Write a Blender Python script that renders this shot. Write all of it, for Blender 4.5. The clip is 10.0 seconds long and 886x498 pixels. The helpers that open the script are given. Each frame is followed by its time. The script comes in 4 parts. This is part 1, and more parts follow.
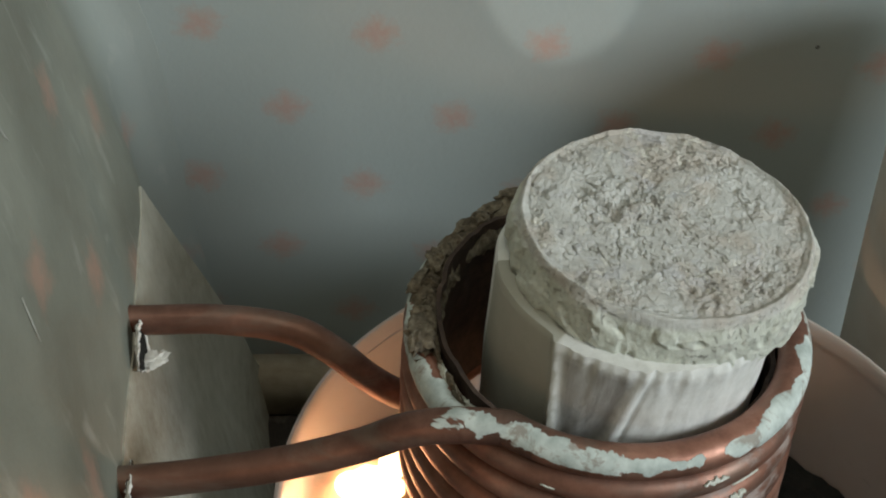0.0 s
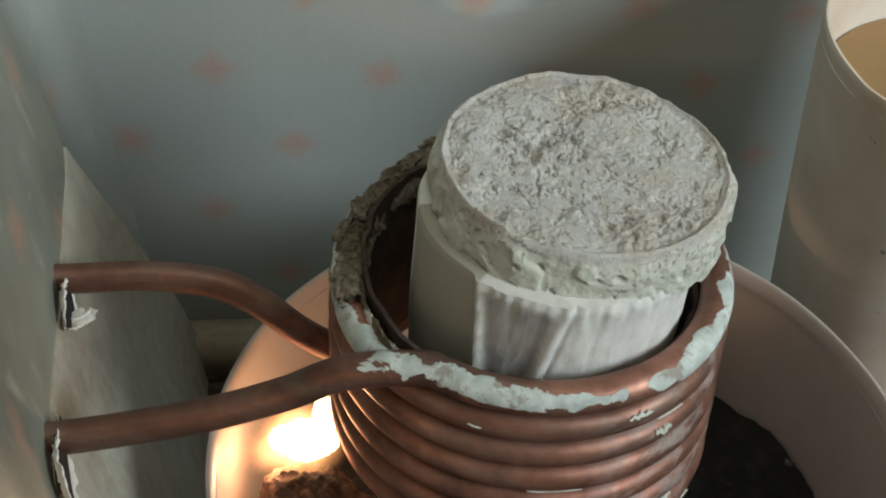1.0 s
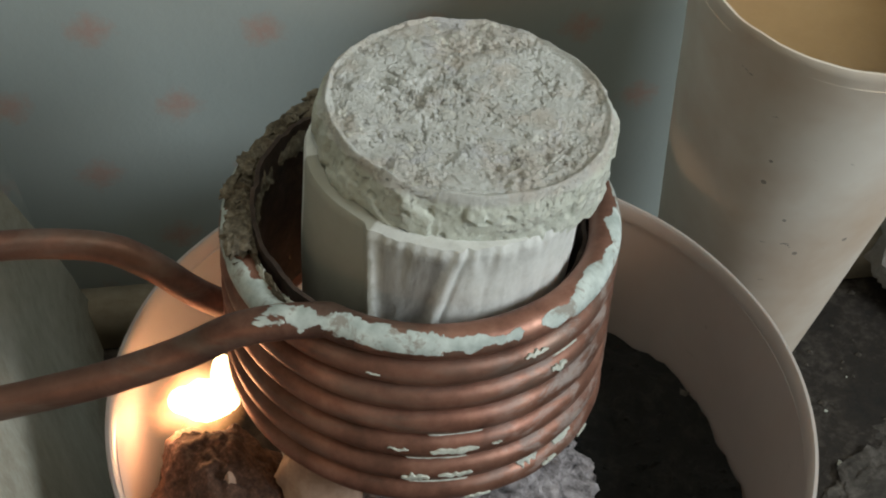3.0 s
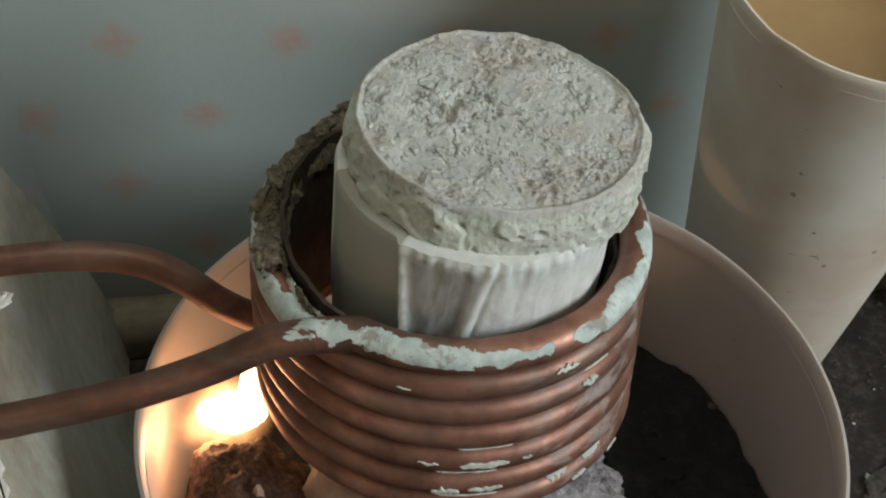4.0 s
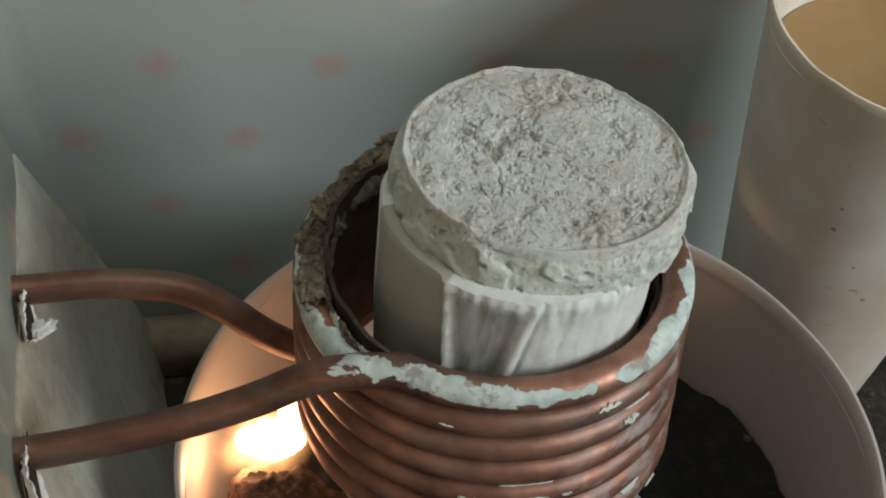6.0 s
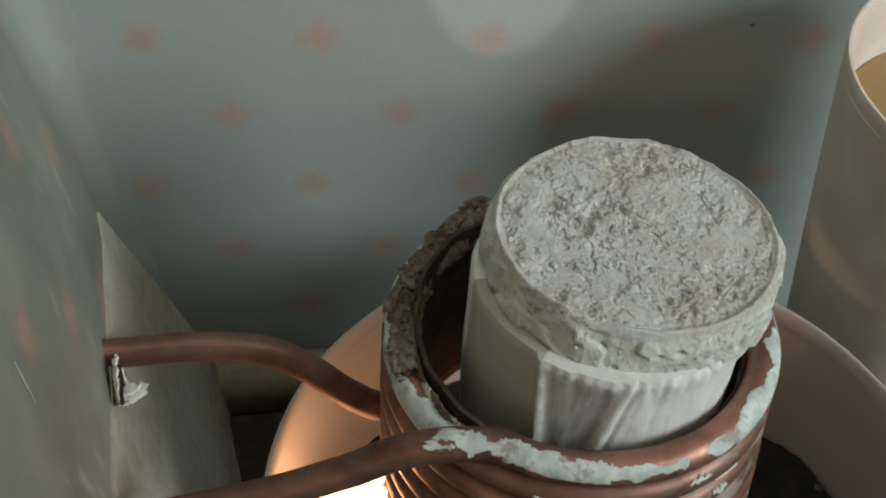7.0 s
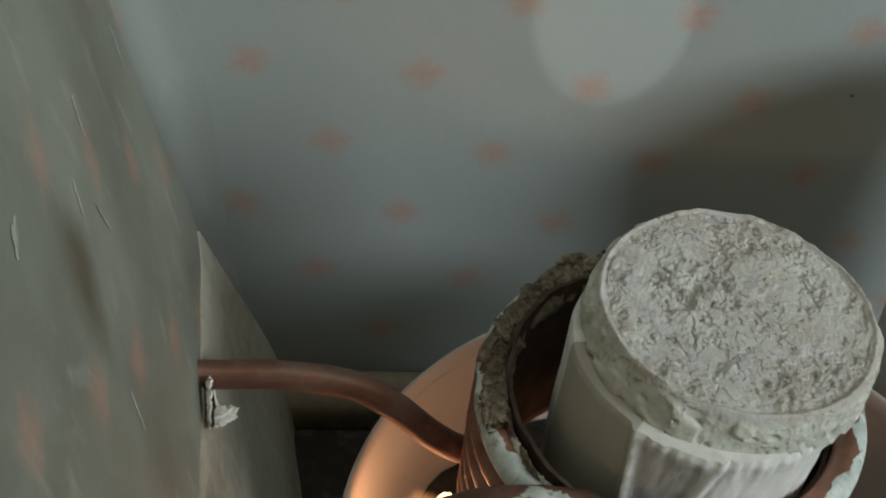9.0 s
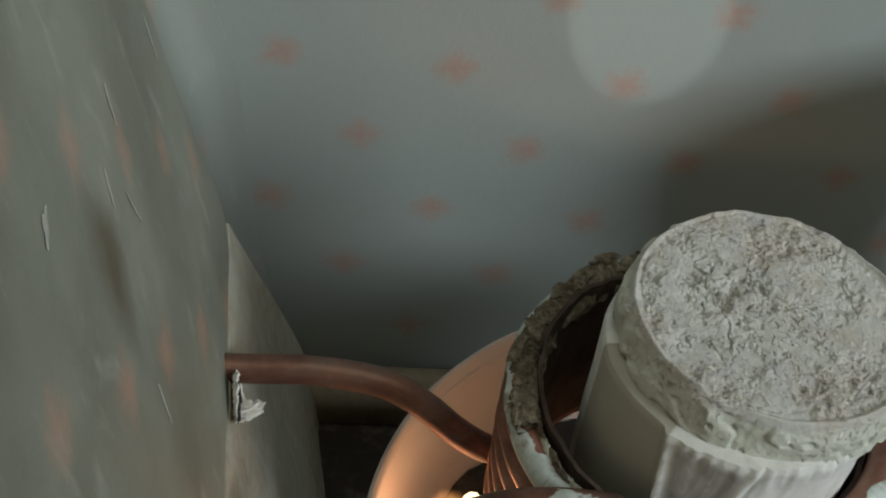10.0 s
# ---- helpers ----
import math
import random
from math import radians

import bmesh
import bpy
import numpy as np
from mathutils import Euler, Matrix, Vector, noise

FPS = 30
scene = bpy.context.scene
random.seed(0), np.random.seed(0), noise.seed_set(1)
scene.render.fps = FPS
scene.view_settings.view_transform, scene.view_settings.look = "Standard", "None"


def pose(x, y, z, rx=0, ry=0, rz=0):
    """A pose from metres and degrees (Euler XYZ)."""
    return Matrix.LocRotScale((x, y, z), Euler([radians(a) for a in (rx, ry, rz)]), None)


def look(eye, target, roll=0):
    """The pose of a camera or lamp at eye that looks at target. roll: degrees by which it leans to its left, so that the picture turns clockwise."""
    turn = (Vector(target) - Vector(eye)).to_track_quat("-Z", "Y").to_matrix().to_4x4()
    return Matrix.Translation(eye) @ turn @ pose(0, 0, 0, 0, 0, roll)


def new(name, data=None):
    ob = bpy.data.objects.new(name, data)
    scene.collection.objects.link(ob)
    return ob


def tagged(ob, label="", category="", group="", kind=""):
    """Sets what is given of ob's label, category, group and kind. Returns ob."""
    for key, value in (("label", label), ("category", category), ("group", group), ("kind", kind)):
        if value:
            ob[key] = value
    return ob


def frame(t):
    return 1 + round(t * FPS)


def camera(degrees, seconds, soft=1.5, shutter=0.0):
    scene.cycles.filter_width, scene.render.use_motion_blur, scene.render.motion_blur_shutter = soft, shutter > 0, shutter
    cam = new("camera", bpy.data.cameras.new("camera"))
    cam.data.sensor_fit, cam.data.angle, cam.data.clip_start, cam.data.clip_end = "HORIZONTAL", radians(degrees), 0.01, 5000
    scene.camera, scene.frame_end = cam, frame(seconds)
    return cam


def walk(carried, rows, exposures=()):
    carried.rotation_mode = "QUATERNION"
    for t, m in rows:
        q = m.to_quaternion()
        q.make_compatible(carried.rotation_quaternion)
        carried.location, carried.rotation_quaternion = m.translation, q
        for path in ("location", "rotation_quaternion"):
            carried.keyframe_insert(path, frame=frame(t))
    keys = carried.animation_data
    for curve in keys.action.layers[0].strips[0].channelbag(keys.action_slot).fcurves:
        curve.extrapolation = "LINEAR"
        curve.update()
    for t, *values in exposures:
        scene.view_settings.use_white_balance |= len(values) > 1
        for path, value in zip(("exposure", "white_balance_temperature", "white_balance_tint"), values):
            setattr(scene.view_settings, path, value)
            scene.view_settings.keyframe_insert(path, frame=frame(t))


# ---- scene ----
cam = camera(36.43, 10.0, soft=2.0)
walk(cam, [
    # rows begin
    (0.0, look((-0.0871, -0.5207, 0.5775), (-0.0501, -0.0787, 0.1734), 3.42)),
    (0.5, look((-0.0854, -0.5238, 0.5730), (-0.0447, -0.0812, 0.1701), 3.53)),
    (1.0, look((-0.0780, -0.5304, 0.5704), (-0.0199, -0.0955, 0.1611), 3.74)),
    (1.2, look((-0.0742, -0.5346, 0.5661), (0.0154, -0.1128, 0.1498), 4.87)),
    (1.3, look((-0.0725, -0.5365, 0.5642), (0.0312, -0.1204, 0.1448), 5.37)),
    (1.5, look((-0.0720, -0.5371, 0.5636), (0.0362, -0.1229, 0.1432), 5.53)),
    (2.0, look((-0.0725, -0.5353, 0.5667), (0.0332, -0.1225, 0.1443), 5.40)),
    (2.5, look((-0.0741, -0.5348, 0.5685), (0.0306, -0.1213, 0.1466), 5.24)),
    (4.0, look((-0.0803, -0.5298, 0.5700), (0.0151, -0.1115, 0.1506), 4.37)),
    (4.5, look((-0.0796, -0.5298, 0.5707), (0.0108, -0.1113, 0.1504), 4.18)),
    (5.0, look((-0.0839, -0.5255, 0.5764), (0.0042, -0.1068, 0.1557), 4.02)),
    (6.5, look((-0.0891, -0.5203, 0.5796), (-0.0045, -0.0979, 0.1620), 4.36)),
    (7.0, look((-0.1073, -0.5058, 0.5998), (-0.0323, -0.0852, 0.1785), 3.27)),
    (7.25, look((-0.1195, -0.5002, 0.6070), (-0.0509, -0.0769, 0.1874), 5.02)),
    (7.5, look((-0.1276, -0.4965, 0.6118), (-0.0633, -0.0713, 0.1934), 6.18)),
    (8.0, look((-0.1314, -0.4930, 0.6167), (-0.0712, -0.0690, 0.1964), 6.53)),
    (8.5, look((-0.1277, -0.4959, 0.6172), (-0.0700, -0.0726, 0.1959), 6.46)),
    (9.0, look((-0.1295, -0.4961, 0.6170), (-0.0715, -0.0742, 0.1943), 6.81)),
    (9.5, look((-0.1289, -0.4950, 0.6133), (-0.0756, -0.0733, 0.1898), 7.06)),
    (10.0, look((-0.1319, -0.4913, 0.6128), (-0.0842, -0.0705, 0.1878), 6.95)),
    # rows end
], exposures=((0.0, 0.0), (6.5, 0.0), (7.6, -0.17), (10.0, -0.27)))

# ---- world, sun, large lights ----
world = bpy.data.worlds.new("sky_world")
scene.world = world
world.use_nodes = True
_wn = world.node_tree.nodes
_sky = _wn.new("ShaderNodeTexSky")
_sky.sky_type = 'NISHITA'
_sky.sun_disc = False
_sky.sun_elevation = radians(25)
_sky.sun_rotation = radians(130)
_wn["Background"].inputs["Strength"].default_value = 0.08
world.node_tree.links.new(_sky.outputs["Color"], _wn["Background"].inputs["Color"])


def area_lamp(name, m, sx, sy, watts, colour):
    d = bpy.data.lights.new(name, 'AREA')
    d.shape, d.size, d.size_y, d.energy, d.color = 'RECTANGLE', sx, sy, watts, colour
    ob = new(name, d)
    ob.matrix_world = m
    return ob


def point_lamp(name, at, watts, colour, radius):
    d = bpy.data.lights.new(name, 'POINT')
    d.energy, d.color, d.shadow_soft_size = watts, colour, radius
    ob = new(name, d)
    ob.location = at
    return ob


# daylight through the side window, low and from the right
area_lamp("window_daylight", look((1.12, -1.08, 1.02), (0.0, -0.15, 0.25)), 0.56, 0.56, 17.2, (0.91, 1.0, 1.03))
# added overhead fill lamp, set in an opening of the unseen ceiling
area_lamp("overhead_fill", look((-0.05, -0.55, 2.17), (-0.05, -0.5, 0.0)), 0.7, 0.7, 5.7, (1.0, 0.95, 0.77))
# the fire in the basin; an added unseen lamp tints the sheet orange
point_lamp("fire_glow", (-0.096, -0.201, 0.153), 0.088, (1.0, 0.48, 0.24), 0.006)
point_lamp("unseen_sheet_lamp", (-0.138, -0.3233, 0.2761), 0.020, (1.0, 0.45, 0.16), 0.006)
# added mid-air spot lamp for the round bright patch on the wallpaper
_d = bpy.data.lights.new("added_patch_spot", 'SPOT')
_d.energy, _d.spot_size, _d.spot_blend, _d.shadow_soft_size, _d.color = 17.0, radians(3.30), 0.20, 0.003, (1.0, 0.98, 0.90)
new("added_patch_spot", _d).matrix_world = look((-0.06, -0.95, 1.20), (0.0035, 0.0, 0.2720))


# ---- materials ----
def node_kit(name):
    m = bpy.data.materials.new(name)
    m.use_nodes = True
    t = m.node_tree
    return m, t, t.nodes["Principled BSDF"]


def add(t, kind, **kw):
    n = t.nodes.new("ShaderNode" + kind)
    for k, v in kw.items():
        if k in n.inputs:
            n.inputs[k].default_value = v
    return n


def coords(t, which="Object"):
    return t.nodes.new("ShaderNodeTexCoord").outputs[which]


def noise_of(t, vec, scale, detail=4.0, rough=0.6, distort=0.0):
    n = add(t, "TexNoise", Scale=scale, Detail=detail, Roughness=rough, Distortion=distort)
    t.links.new(vec, n.inputs["Vector"])
    return n.outputs["Fac"]


def ramp(t, fac, stops):
    n = t.nodes.new("ShaderNodeValToRGB")
    e = n.color_ramp.elements
    while len(e) < len(stops):
        e.new(0.5)
    for el, (p, c) in zip(e, stops):
        el.position = p
        el.color = (*c, 1) if not isinstance(c, (int, float)) else (c, c, c, 1)
    t.links.new(fac, n.inputs["Fac"])
    return n.outputs["Color"]


def calc(t, op, a, b=None, c=None):
    n = t.nodes.new("ShaderNodeMath")
    n.operation = op
    for i, v in enumerate((a, b, c)):
        if v is None:
            continue
        if isinstance(v, (int, float)):
            n.inputs[i].default_value = v
        else:
            t.links.new(v, n.inputs[i])
    return n.outputs[0]


def mix(t, fac, a, b, mode='MIX'):
    n = t.nodes.new("ShaderNodeMix")
    n.data_type, n.blend_type = 'RGBA', mode
    for sock, v in ((n.inputs[0], fac), (n.inputs[6], a), (n.inputs[7], b)):
        if isinstance(v, (int, float)):
            sock.default_value = v
        elif isinstance(v, tuple):
            sock.default_value = (*v, 1)
        else:
            t.links.new(v, sock)
    return n.outputs[2]


def bump(t, p, height, strength, dist):
    n = add(t, "Bump", Strength=strength, Distance=dist)
    t.links.new(height, n.inputs["Height"])
    t.links.new(n.outputs["Normal"], p.inputs["Normal"])


def speckled(name, dark, mid, light, scale, rough=0.8, bump_d=0.001, fine=6.0, strength=0.6, metal=0.0):
    """A mottled matt surface in three tones, with grain at two scales."""
    m, t, p = node_kit(name)
    v = coords(t)
    big = noise_of(t, v, scale, 6, 0.65)
    small = noise_of(t, v, scale * fine, 5, 0.7)
    f = calc(t, 'ADD', calc(t, 'MULTIPLY', big, 0.6), calc(t, 'MULTIPLY', small, 0.4))
    t.links.new(ramp(t, f, [(0.34, dark), (0.5, mid), (0.66, light)]), p.inputs["Base Color"])
    p.inputs["Roughness"].default_value = rough
    p.inputs["Metallic"].default_value = metal
    bump(t, p, f, strength, bump_d)
    return m


def wallpaper(name, plane_axis, tilt, origin, streaks):
    """Pale paper with rows of small blurred salmon flowers, every second row set off by half a step."""
    m, t, p = node_kit(name)
    v = coords(t)
    sep = t.nodes.new("ShaderNodeSeparateXYZ")
    t.links.new(v, sep.inputs[0])
    h = calc(t, 'SUBTRACT', sep.outputs[plane_axis], origin[0])
    z = calc(t, 'SUBTRACT', sep.outputs["Z"], origin[1])
    ca, sa = math.cos(tilt), math.sin(tilt)
    u = calc(t, 'ADD', calc(t, 'MULTIPLY', h, ca), calc(t, 'MULTIPLY', z, sa))
    w = calc(t, 'SUBTRACT', calc(t, 'MULTIPLY', z, ca), calc(t, 'MULTIPLY', h, sa))
    row = calc(t, 'DIVIDE', w, 0.0443)
    near = calc(t, 'ROUND', row)
    odd = calc(t, 'MULTIPLY', calc(t, 'PINGPONG', near, 1.0), 0.5)
    col = calc(t, 'ADD', calc(t, 'DIVIDE', u, 0.08), odd)
    ncol = calc(t, 'ROUND', col)
    dy = calc(t, 'MULTIPLY', calc(t, 'SUBTRACT', row, near), 0.0443)
    dx = calc(t, 'MULTIPLY', calc(t, 'SUBTRACT', col, ncol), 0.08)
    # a spray of petals: the distance, bent by the angle and by noise
    ang = calc(t, 'ARCTAN2', dy, dx)
    r = calc(t, 'SQRT', calc(t, 'ADD', calc(t, 'MULTIPLY', dx, dx), calc(t, 'MULTIPLY', calc(t, 'MULTIPLY', dy, dy), 1.25)))
    petal = calc(t, 'MULTIPLY', calc(t, 'SINE', calc(t, 'ADD', calc(t, 'MULTIPLY', ang, 4.0), calc(t, 'MULTIPLY', ncol, 1.9))), 0.0012)
    cell = t.nodes.new("ShaderNodeCombineXYZ")
    t.links.new(ncol, cell.inputs[0]), t.links.new(near, cell.inputs[1])
    wob = calc(t, 'MULTIPLY', calc(t, 'SUBTRACT', noise_of(t, v, 230.0, 4, 0.65), 0.5), 0.017)
    r2 = calc(t, 'ADD', calc(t, 'ADD', r, petal), wob)
    flower = ramp(t, calc(t, 'DIVIDE', r2, 0.02), [(0.12, 1.0), (0.36, 0.55), (0.62, 0.0)])
    patch = noise_of(t, v, 9.0, 5, 0.6)
    fine = noise_of(t, v, 420.0, 3, 0.6)
    ground = mix(t, patch, (0.365, 0.425, 0.425), (0.42, 0.468, 0.455))
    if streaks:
        # ground darkened for shade missing on the sheet, save for the strip in the corner
        darkened = ramp(t, calc(t, 'ADD', calc(t, 'MULTIPLY', sep.outputs["Y"], -6.0), calc(t, 'MULTIPLY', patch, 0.3)), [(0.02, 0.0), (0.55, 1.0)])
        ground = mix(t, darkened, ground, ramp(t, patch, [(0.38, (0.138, 0.140, 0.108)), (0.52, (0.182, 0.192, 0.156)), (0.66, (0.238, 0.250, 0.208))]))
    ground = mix(t, calc(t, 'MULTIPLY', fine, 0.16), ground, (0.30, 0.33, 0.32))
    ink = mix(t, noise_of(t, v, 330.0, 2, 0.5), (0.50, 0.22, 0.16), (0.49, 0.28, 0.20))
    fade = calc(t, 'MULTIPLY', flower, 0.40 if streaks else 0.52)
    base = mix(t, fade, ground, ink)
    # small dark flecks and dirt
    vor = add(t, "TexVoronoi", Scale=17.0)
    t.links.new(v, vor.inputs["Vector"])
    fleck = calc(t, 'LESS_THAN', vor.outputs["Distance"], 0.022)
    base = mix(t, calc(t, 'MULTIPLY', fleck, 0.75), base, (0.07, 0.07, 0.06))
    if streaks:
        mp = add(t, "Mapping", Scale=(75.0, 75.0, 26.0))
        t.links.new(v, mp.inputs["Vector"])
        run = noise_of(t, mp.outputs[0], 1.0, 3, 0.6, 0.4)
        mask = ramp(t, run, [(0.58, 0.0), (0.74, 1.0)])
        base = mix(t, calc(t, 'MULTIPLY', mask, 0.28), base, (0.52, 0.53, 0.49))
        # one brown scorch mark
        d = t.nodes.new("ShaderNodeVectorMath")
        d.operation = 'DISTANCE'
        mp2 = add(t, "Mapping", Scale=(1.0, 1.0, 0.75))
        t.links.new(v, mp2.inputs["Vector"])
        t.links.new(mp2.outputs[0], d.inputs[0])
        d.inputs[1].default_value = (-0.190, -0.248, 0.357 * 0.75)
        sc = ramp(t, calc(t, 'ADD', calc(t, 'DIVIDE', d.outputs["Value"], 0.06), calc(t, 'MULTIPLY', noise_of(t, v, 60.0), 0.3)), [(0.24, 1.0), (0.50, 0.0)])
        base = mix(t, calc(t, 'MULTIPLY', sc, 0.9), base, (0.10, 0.078, 0.045))
        p.inputs["Roughness"].default_value = 0.42
    else:
        p.inputs["Roughness"].default_value = 0.60
    t.links.new(base, p.inputs["Base Color"])
    bump(t, p, calc(t, 'ADD', noise_of(t, v, 30.0, 3, 0.5), calc(t, 'MULTIPLY', fine, 0.15)), 0.35, 0.002)
    return m


def copper_material(name, tones, top_paint, washed):
    """Dull tarnished copper; top_paint: mint paint left in plates on the upper outer side; washed: thin grey limewash on the flank."""
    m, t, p = node_kit(name)
    v = coords(t)
    tone = noise_of(t, v, 55.0, 6, 0.65)
    grime = noise_of(t, v, 18.0, 5, 0.6)
    fine = noise_of(t, v, 700.0, 4, 0.7)
    base = ramp(t, tone, [(0.30, tones[0]), (0.5, tones[1]), (0.68, tones[2])])
    base = mix(t, ramp(t, grime, [(0.42, 0.0), (0.62, 0.55)]), base, (0.15, 0.080, 0.055))
    mpt = add(t, "Mapping", Scale=(16.0, 16.0, 95.0))
    t.links.new(v, mpt.inputs["Vector"])
    tarnish = ramp(t, noise_of(t, mpt.outputs[0], 1.0, 6, 0.65, 0.6), [(0.50, 0.0), (0.66, 0.65)])
    base = mix(t, tarnish, base, (0.21, 0.165, 0.135))
    metal = 0.62
    rough = calc(t, 'ADD', 0.36, calc(t, 'MULTIPLY', fine, 0.26))
    height = calc(t, 'MULTIPLY', fine, 0.2)
    cover = None
    if top_paint or washed:
        sep = t.nodes.new("ShaderNodeSeparateXYZ")
        t.links.new(v, sep.inputs[0])
        rx, ry = calc(t, 'SUBTRACT', sep.outputs["X"], -0.0044), calc(t, 'SUBTRACT', sep.outputs["Y"], -0.2052)
        around = calc(t, 'ARCTAN2', ry, rx)
    if washed:
        flank = ramp(t, calc(t, 'ABSOLUTE', calc(t, 'ADD', around, 0.83)), [(0.22, 1.0), (0.62, 0.0)])
        mw = add(t, "Mapping", Scale=(40.0, 40.0, 120.0))
        t.links.new(v, mw.inputs["Vector"])
        wash = calc(t, 'MULTIPLY', flank, ramp(t, noise_of(t, mw.outputs[0], 1.3, 7, 0.7, 0.4), [(0.51, 0.0), (0.62, 0.6)]))
        base = mix(t, wash, base, (0.40, 0.375, 0.355))
        cover = wash
    if top_paint:
        geo = t.nodes.new("ShaderNodeNewGeometry")
        ns = t.nodes.new("ShaderNodeSeparateXYZ")
        t.links.new(geo.outputs["Normal"], ns.inputs[0])
        out = calc(t, 'DIVIDE', calc(t, 'ADD', calc(t, 'MULTIPLY', ns.outputs["X"], rx), calc(t, 'MULTIPLY', ns.outputs["Y"], ry)),
                   calc(t, 'SQRT', calc(t, 'ADD', calc(t, 'MULTIPLY', rx, rx), calc(t, 'MULTIPLY', ry, ry))))
        phi = calc(t, 'ARCTAN2', ns.outputs["Z"], out)
        band = calc(t, 'SUBTRACT', 1.0, calc(t, 'DIVIDE', calc(t, 'ABSOLUTE', calc(t, 'SUBTRACT', phi, top_paint)), 0.95))
        plates = noise_of(t, v, 48.0, 7, 0.58, 0.5)
        gaps = noise_of(t, v, 17.0, 2, 0.5)
        worth = calc(t, 'ADD', calc(t, 'MULTIPLY', band, 0.34), calc(t, 'ADD', calc(t, 'MULTIPLY', plates, 1.5), calc(t, 'MULTIPLY', gaps, 0.6)))
        # it ends where the tube leaves the coil
        off = calc(t, 'MAXIMUM', calc(t, 'SUBTRACT', calc(t, 'SQRT', calc(t, 'ADD', calc(t, 'MULTIPLY', rx, rx), calc(t, 'MULTIPLY', ry, ry))), 0.0685), 0.0)
        worth = calc(t, 'SUBTRACT', worth, calc(t, 'MULTIPLY', off, 45.0))
        # none on the end of the turn that dips under the joint
        under = calc(t, 'MULTIPLY', calc(t, 'LESS_THAN', sep.outputs["Z"], 0.2553), ramp(t, calc(t, 'ADD', around, 2.9), [(0.44, 0.0), (0.60, 1.0)]))
        under = calc(t, 'MULTIPLY', under, calc(t, 'LESS_THAN', around, -2.1))
        worth = calc(t, 'SUBTRACT', worth, under)
        # a whole plate of it has stayed beside the joint
        worth = calc(t, 'ADD', worth, ramp(t, calc(t, 'ABSOLUTE', calc(t, 'ADD', around, 2.66)), [(0.22, 0.22), (0.34, 0.0)]))
        paint = ramp(t, calc(t, 'MULTIPLY', worth, 0.5), [(0.592, 0.0), (0.599, 1.0)])
        mint = ramp(t, noise_of(t, v, 150.0, 5), [(0.33, (0.38, 0.44, 0.42)), (0.65, (0.62, 0.69, 0.665))])
        mint = mix(t, ramp(t, noise_of(t, v, 75.0, 6, 0.7, 0.5), [(0.535, 0.0), (0.60, 0.8)]), mint, (0.27, 0.235, 0.20))
        base = mix(t, paint, base, mint)
        cover = paint if cover is None else calc(t, 'MAXIMUM', cover, paint)
        height = calc(t, 'ADD', height, calc(t, 'MULTIPLY', paint, 0.9))
    if cover is not None:
        bare = calc(t, 'SUBTRACT', 1.0, cover)
        t.links.new(calc(t, 'MULTIPLY', bare, metal), p.inputs["Metallic"])
        rough = calc(t, 'ADD', calc(t, 'MULTIPLY', bare, rough), calc(t, 'MULTIPLY', cover, 0.8))
    else:
        p.inputs["Metallic"].default_value = metal
    t.links.new(rough, p.inputs["Roughness"])
    t.links.new(base, p.inputs["Base Color"])
    bump(t, p, height, 0.6, 0.0006)
    return m


